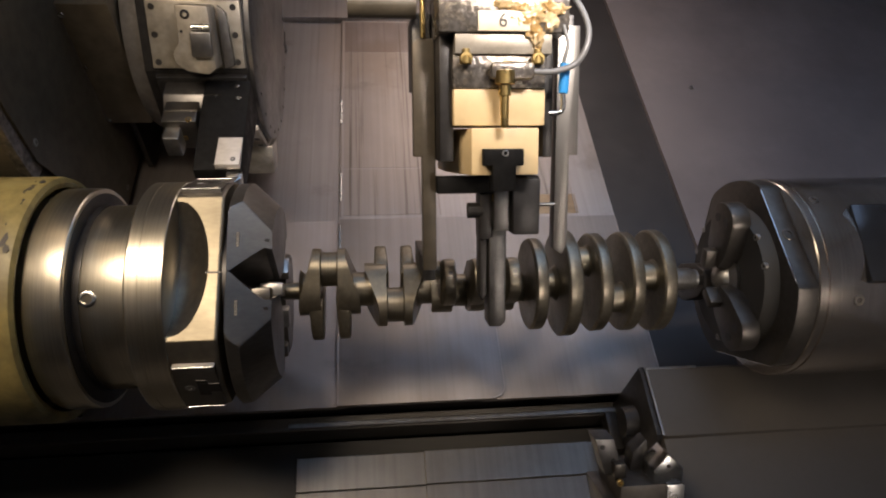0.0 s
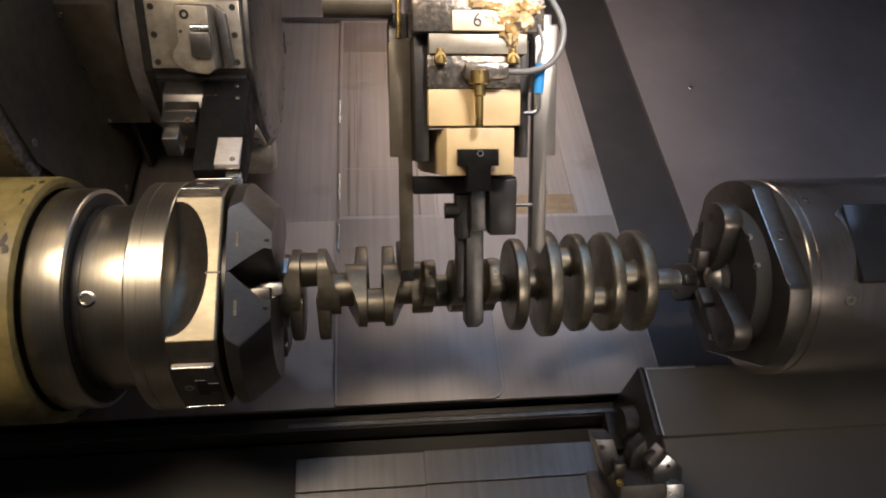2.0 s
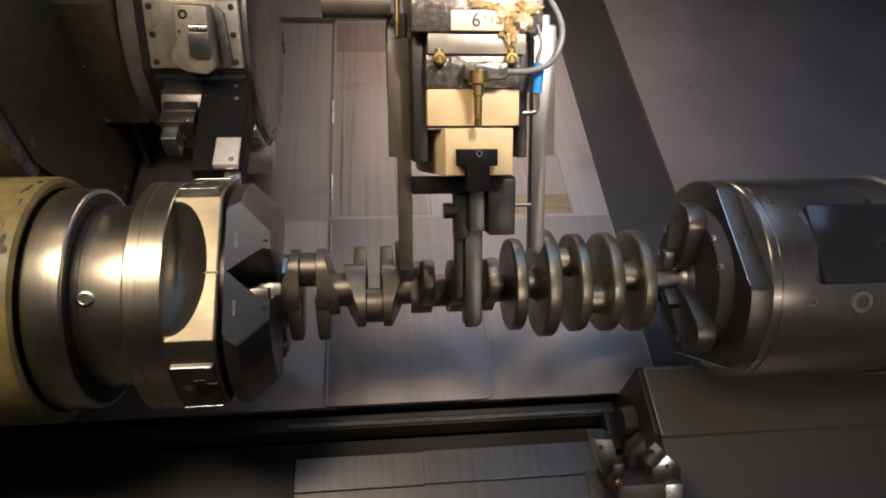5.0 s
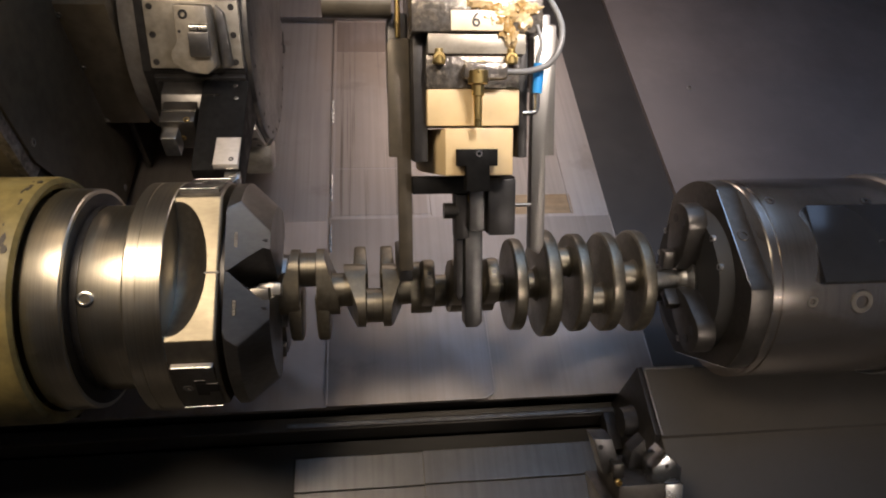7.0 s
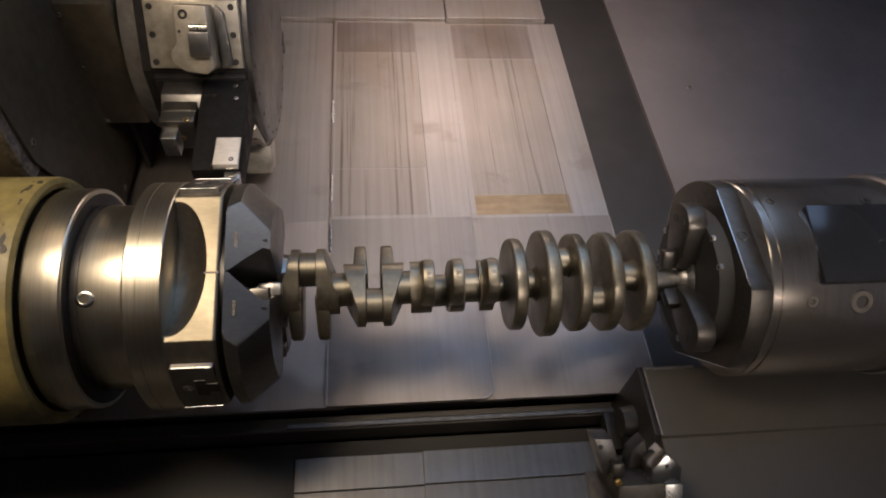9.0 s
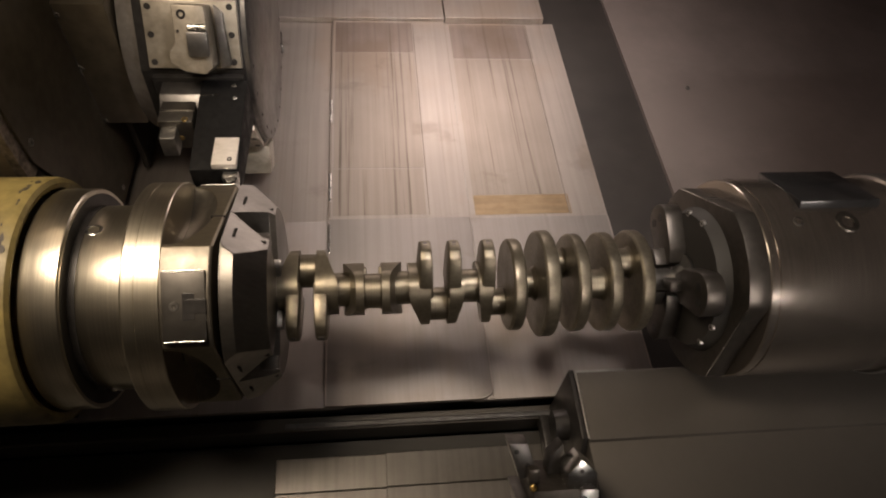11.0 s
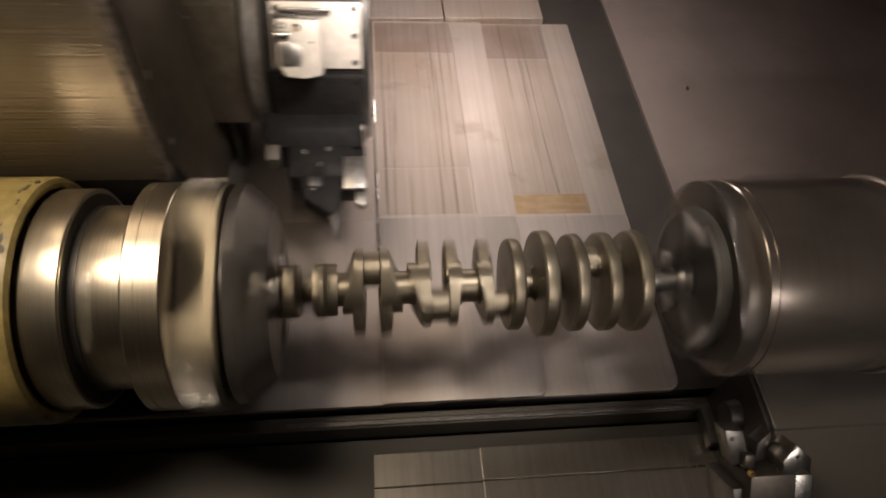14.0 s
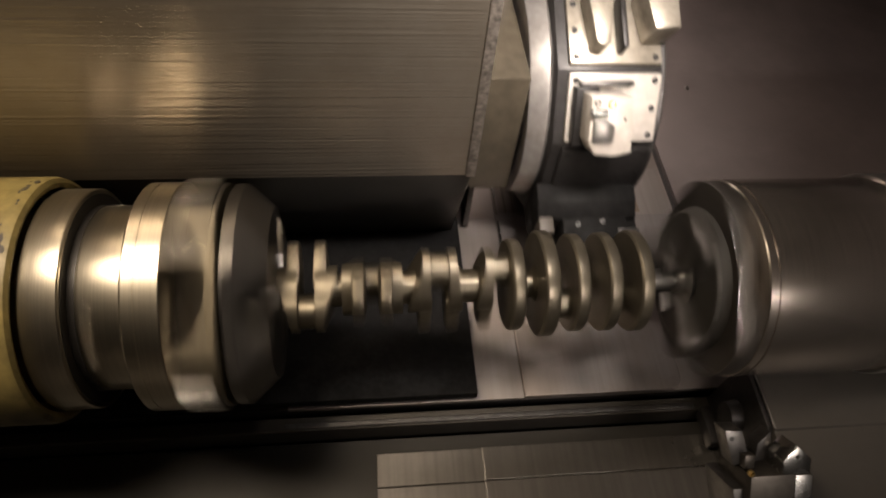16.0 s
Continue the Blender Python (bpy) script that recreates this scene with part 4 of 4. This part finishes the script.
def short_tool(a):
    """A compact black boring head with clamps and a small tip."""
    m = pose(0, 0, 0, a)
    body = part("tool_block", prism([(-0.066, TR), (0.066, TR), (0.066, TR + 0.035), (0.05, TR + 0.066), (-0.05, TR + 0.070), (-0.066, TR + 0.05)], TX0 - 0.014, TX1 - 0.008, "x", 0.004), TOOL_BLACK, turret, "black compact boring block", m, 30)
    part("shoulder", prism([(-0.04, TR + 0.06), (0.05, TR + 0.06), (0.042, TR + 0.125), (-0.03, TR + 0.130)], TX0 + 0.040, TX1 - 0.030, "x", 0.006), TOOL_BLACK, body, "", None, 30)
    part("head", prism([(TX0 + 0.062, TR + 0.12), (TX1 - 0.055, TR + 0.12), (TX1 - 0.062, TR + 0.185), (TX1 - 0.080, TR + 0.20), (TX0 + 0.072, TR + 0.165)], -0.025, 0.04, "y", 0.004), TOOL_BLACK, body, "", None, 30)
    part("clip", block(TX0 - 0.012, TX0 + 0.020, 0.0, 0.052, TR + 0.045, TR + 0.092, 0.003), GRIME, body, "", None, 30)
    part("cap", prism([(TX0 + 0.085, 0.052), (TX0 + 0.115, 0.046), (TX0 + 0.108, 0.0), (TX0 + 0.080, 0.008)], TR + 0.125, TR + 0.145, "z", 0.002), BLACK_OXIDE, body, "", None, 30)
    for x, y, z in ((TX0 + 0.075, 0.049, TR + 0.075), (TX0 + 0.110, 0.047, TR + 0.10), (TX0 + 0.095, 0.042, TR + 0.145), (TX0 + 0.13, 0.05, TR + 0.07)):
        part("screw", bolt(0.008, 0.006, pose(x, y, z, 0, 0, 90), 14), ZINC, body, "", None, 40)
    part("insert", prism([(TX1 - 0.088, TR + 0.195), (TX1 - 0.062, TR + 0.180), (TX1 - 0.062, TR + 0.215), (TX1 - 0.070, TR + 0.245)], 0.01, 0.035, "y", 0.001), BLACK_OXIDE, body, "pointed insert", None, 30)
    plate = part("face_plate", block(TX1 - 0.052, TX1 - 0.004, 0.036, 0.048, TR + 0.085, TR + 0.150, 0.001), DARK_STEEL, body, "steel face plate", None, 30)
    part("plate_screw", bolt(0.006, 0.005, pose(TX1 - 0.016, 0.0495, TR + 0.137, 0, 0, 90)), BLACK_OXIDE, plate, "", None, 40)
    part("plate_arm", block(TX1 - 0.060, TX1 - 0.004, -0.03, 0.036, TR + 0.06, TR + 0.150, 0.003), TOOL_BLACK, body, "", None, 30)
    part("tip", prism([(TX1 - 0.026, TR + 0.150), (TX1 - 0.002, TR + 0.150), (TX1 - 0.002, TR + 0.172), (TX1 - 0.012, TR + 0.182), (TX1 - 0.026, TR + 0.172)], 0.008, 0.03, "y", 0.001), DARK_STEEL, body, "carbide tip", None, 30)
    # the head reaches well out from the turret
    stretch = Matrix.Translation((0, 0, TR)) @ Matrix.Diagonal((1, 1, 1.22, 1)) @ Matrix.Translation((0, 0, -TR))
    for piece in [body] + body.children_recursive:
        if piece.name.startswith("screw") or piece.name.startswith("plate_screw"):
            middle = sum((v.co for v in piece.data.vertices), Vector()) / len(piece.data.vertices)
            piece.data.transform(Matrix.Translation((0, 0, (middle.z - TR) * 0.22)))
        else:
            piece.data.transform(stretch)


long_tool(90)
for a in (230, 350):
    short_tool(a)

# ---- lower tool carriage ----
low = thing("lower_carriage", "dark lower tool carriage with sloped steel covers", "carriage", SLANT)
part("body", prism([(-0.80, -0.44), (-0.092, -0.44), (-0.092, -0.205), (-0.098, -0.20), (-0.24, -0.20), (-0.242, -0.207), (-0.80, -0.207)], 0.56, 2.05, "x", 0.003), LOW_STEEL, low, "dark sloped carriage cover", None, 30)
part("end_plate", prism([(-0.78, -0.43), (-0.088, -0.43), (-0.088, -0.204), (-0.235, -0.204), (-0.27, -0.26), (-0.78, -0.30)], 0.548, 0.5598, "x", 0.002), BLACK_OXIDE, low, "dark end plate", None, 30)
# lighter strips draw the highlights on the cover's front and top edges
part("worn_edge", block(0.5585, 0.5625, -0.238, -0.0955, -0.2018, -0.1985, 0.001), GREY_STEEL, low, "thin strip drawing an edge highlight")
part("worn_lip", block(0.563, 0.672, -0.0965, -0.0905, -0.2055, -0.2010, 0.001), GREY_STEEL, low, "thin strip drawing a lip highlight")
part("wiper", block(0.520, 0.548, -0.20, -0.11, -0.43, -0.39, 0.004), BLACK_OXIDE, low, "dark wiper block", None, 30)
part("boss", rod([(0.52, 0), (0.52, 0.03), (0.548, 0.034), (0.548, 0)], Matrix.Translation((0, -0.17, -0.30)), 32), BLACK_OXIDE, low, "", None, 40)
level = pose(0, 0, 0, -45)
post = part("tool_post", block(0.405, 0.518, -0.2, -0.09, -0.45, -0.312, 0.003), TAIL_DARK, low, "grey steel tool post", level, 30)
part("post_face", block(0.487, 0.518, -0.2025, -0.1995, -0.45, -0.3135, 0.0008), ZINC, post, "bright ground face", None, 30)
part("side_block", prism([(0.384, -0.345), (0.412, -0.345), (0.412, -0.45), (0.404, -0.45)], -0.18, -0.08, "y", 0.003), DARK_STEEL, low, "dark side block of the tool post", level, 30)
tilted = part("tool_plate", prism([(0.368, -0.238), (0.402, -0.240), (0.420, -0.30), (0.388, -0.306)], -0.17, -0.13, "y", 0.002), DARK_STEEL, low, "grey steel plate with two holes", level, 30)
for x, z in ((0.382, -0.254), (0.402, -0.28)):
    part("hole", rod([(0, 0), (0, 0.0045), (0.001, 0.0045), (0.001, 0)], pose(x, -0.1695, z, 0, 0, -90), 16), BLACK_OXIDE, tilted, "", None, 40)
part("small_block", block(0.400, 0.420, -0.185, -0.16, -0.306, -0.280, 0.002), TAIL_DARK, low, "", level, 30)
nose = part("insert_holder", prism([(0.463, -0.312), (0.515, -0.312), (0.515, -0.285), (0.488, -0.260), (0.463, -0.286)], -0.2, -0.15, "y", 0.0015), ZINC, low, "bright pointed insert holder", level, 30)
part("hole", rod([(0, 0), (0, 0.0035), (0.001, 0.0035), (0.001, 0)], pose(0.488, -0.2003, -0.280, 0, 0, -90), 16), BLACK_OXIDE, nose, "", None, 40)
part("holder_back", prism([(0.442, -0.312), (0.476, -0.312), (0.476, -0.285), (0.470, -0.255), (0.446, -0.278)], -0.148, -0.115, "y", 0.002), BLACK_OXIDE, low, "dark clamp behind the insert", level, 30)
part("screw", bolt(0.006, 0.006, pose(0.405, -0.201, -0.306, 0, 0, -90)), BRASS, low, "", level, 40)


# ---- everything that moves ----
def crank_angle(t):
    """Turn of the spindles in degrees, with the first crankpin up at 0."""
    keys = [(0, 6), (9.2, 6), (10.2, -20), (11.3, -43), (11.5, -91), (12.0, -216), (12.5, -428), (13.0, -587), (13.5, -1130),
            (14.0, -1905), (14.5, -2790), (15.0, -3600), (15.5, -4450), (16.0, -5250)]
    for (t0, a0), (t1, a1) in zip(keys, keys[1:]):
        if t <= t1:
            return a0 + (a1 - a0) * (t - t0) / (t1 - t0)
    return keys[-1][1]


def motions():
    spin = [0.0, 9.2] + [9.2 + i / 30 for i in range(1, 205)]
    # the loader sets the crankshaft into the chuck, lets go and leaves through the roof
    in_x = [(0.0, 0.0345), (0.5, 0.0185), (1.0, 0.0025), (1.3, 0.0), (9.2, 0.0)]
    lift = [(8.2, 0.0), (8.3, 0.02), (8.4, 0.075), (8.5, 0.155), (8.6, 0.30), (8.7, 0.50), (8.9, 0.80), (9.3, 1.15), (16.0, 1.15)]
    walk(grip, [(t, pose(x, 0, 0)) for t, x in in_x[:4]] + [(8.1, pose(0, 0, 0))] + [(t, pose(0, 0, z)) for t, z in lift])
    walk(crank, [(t, pose(x, 0, 0, 6)) for t, x in in_x] + [(t, pose(0, 0, 0, crank_angle(t))) for t in spin[2:]])
    walk(chuck, [(t, pose(0, 0, 0, crank_angle(t) - 6)) for t in spin])
    walk(tail_chuck, [(t, pose(0, 0, 0, crank_angle(t) - 6)) for t in spin])
    walk(tail, [(0.0, pose(0.080, 0, 0)), (1.5, pose(0.080, 0, 0)), (2.0, pose(0.066, 0, 0)), (2.5, pose(0.040, 0, 0)), (3.0, pose(0.027, 0, 0)),
                (3.5, pose(0.0155, 0, 0)), (4.0, pose(0.004, 0, 0)), (4.4, pose(0, 0, 0)), (16.0, pose(0, 0, 0))])
    walk(hatch, [(0.0, pose(0, 1.43, 0)), (9.3, pose(0, 1.43, 0)), (11.2, pose(0, 0, 0)), (16.0, pose(0, 0, 0))])
    ride = [(0.0, 0.0), (13.3, 0.0), (13.5, 0.024), (13.7, 0.085), (14.0, 0.255), (14.5, 0.515), (15.0, 0.735), (15.2, 0.815), (15.4, 0.842), (15.6, 0.85), (16.0, 0.85)]
    walk(carriage, [(t, Matrix.Translation((x, 0, 0)) @ SLANT) for t, x in ride])
    index = [(0.0, 0.0, 0), (11.85, 0.0, 0), (11.95, 0.0, -25), (12.1, 0.0, -70), (12.2, 0.0, -105), (12.3, 0.0, -120), (15.4, 0.0, -120), (15.6, -0.03, -120), (15.8, -0.12, -120), (16.0, -0.225, -120)]
    walk(slide_unit, [(t, pose(0, 0.785 + v, 0)) for t, v, a in index])
    walk(turret, [(t, pose(0, 0.785 + v, 0, a - 2)) for t, v, a in index])
    below = [(0.0, 0.0), (9.2, 0.0), (11.2, -0.15), (11.5, -0.126), (12.5, -0.126), (13.0, -0.056), (13.25, 0.09), (13.5, 0.221), (13.8, 0.242), (16.0, 0.242)]
    walk(low, [(t, Matrix.Translation((x, 0, 0)) @ SLANT) for t, x in below])
    # telescopic covers follow the carriages
    follow = lambda rows: [(t, Matrix.Translation((x, 0, 0)) @ SLANT) for t, x in rows]
    walk(cover_a, follow([(0.0, 0), (13.3, 0), (13.5, 0.02), (14.0, 0.21), (14.5, 0.44), (15.0, 0.66), (15.5, 0.76), (16.0, 0.76)]))
    walk(cover_b, follow([(0.0, 0.02), (1.5, 0.02), (2.5, 0.011), (4.2, 0.0), (13.3, 0), (13.5, 0.01), (14.0, 0.13), (14.5, 0.265), (15.0, 0.39), (15.5, 0.45), (16.0, 0.45)]))
    walk(cover_c, follow([(0.0, 0.01), (1.5, 0.01), (4.2, 0.0), (13.3, 0), (13.5, 0.005), (14.0, 0.055), (14.5, 0.115), (15.0, 0.17), (15.5, 0.195), (16.0, 0.195)]))
    walk(apron_a, follow([(0.0, 0), (9.2, 0), (11.3, -0.04), (12.5, -0.04), (13.0, 0.005), (13.5, 0.17), (16.0, 0.185)]))
    walk(apron_b, follow([(0.0, 0), (9.2, 0), (11.3, -0.085), (12.5, -0.085), (13.0, -0.04), (13.5, 0.13), (16.0, 0.14)]))


motions()
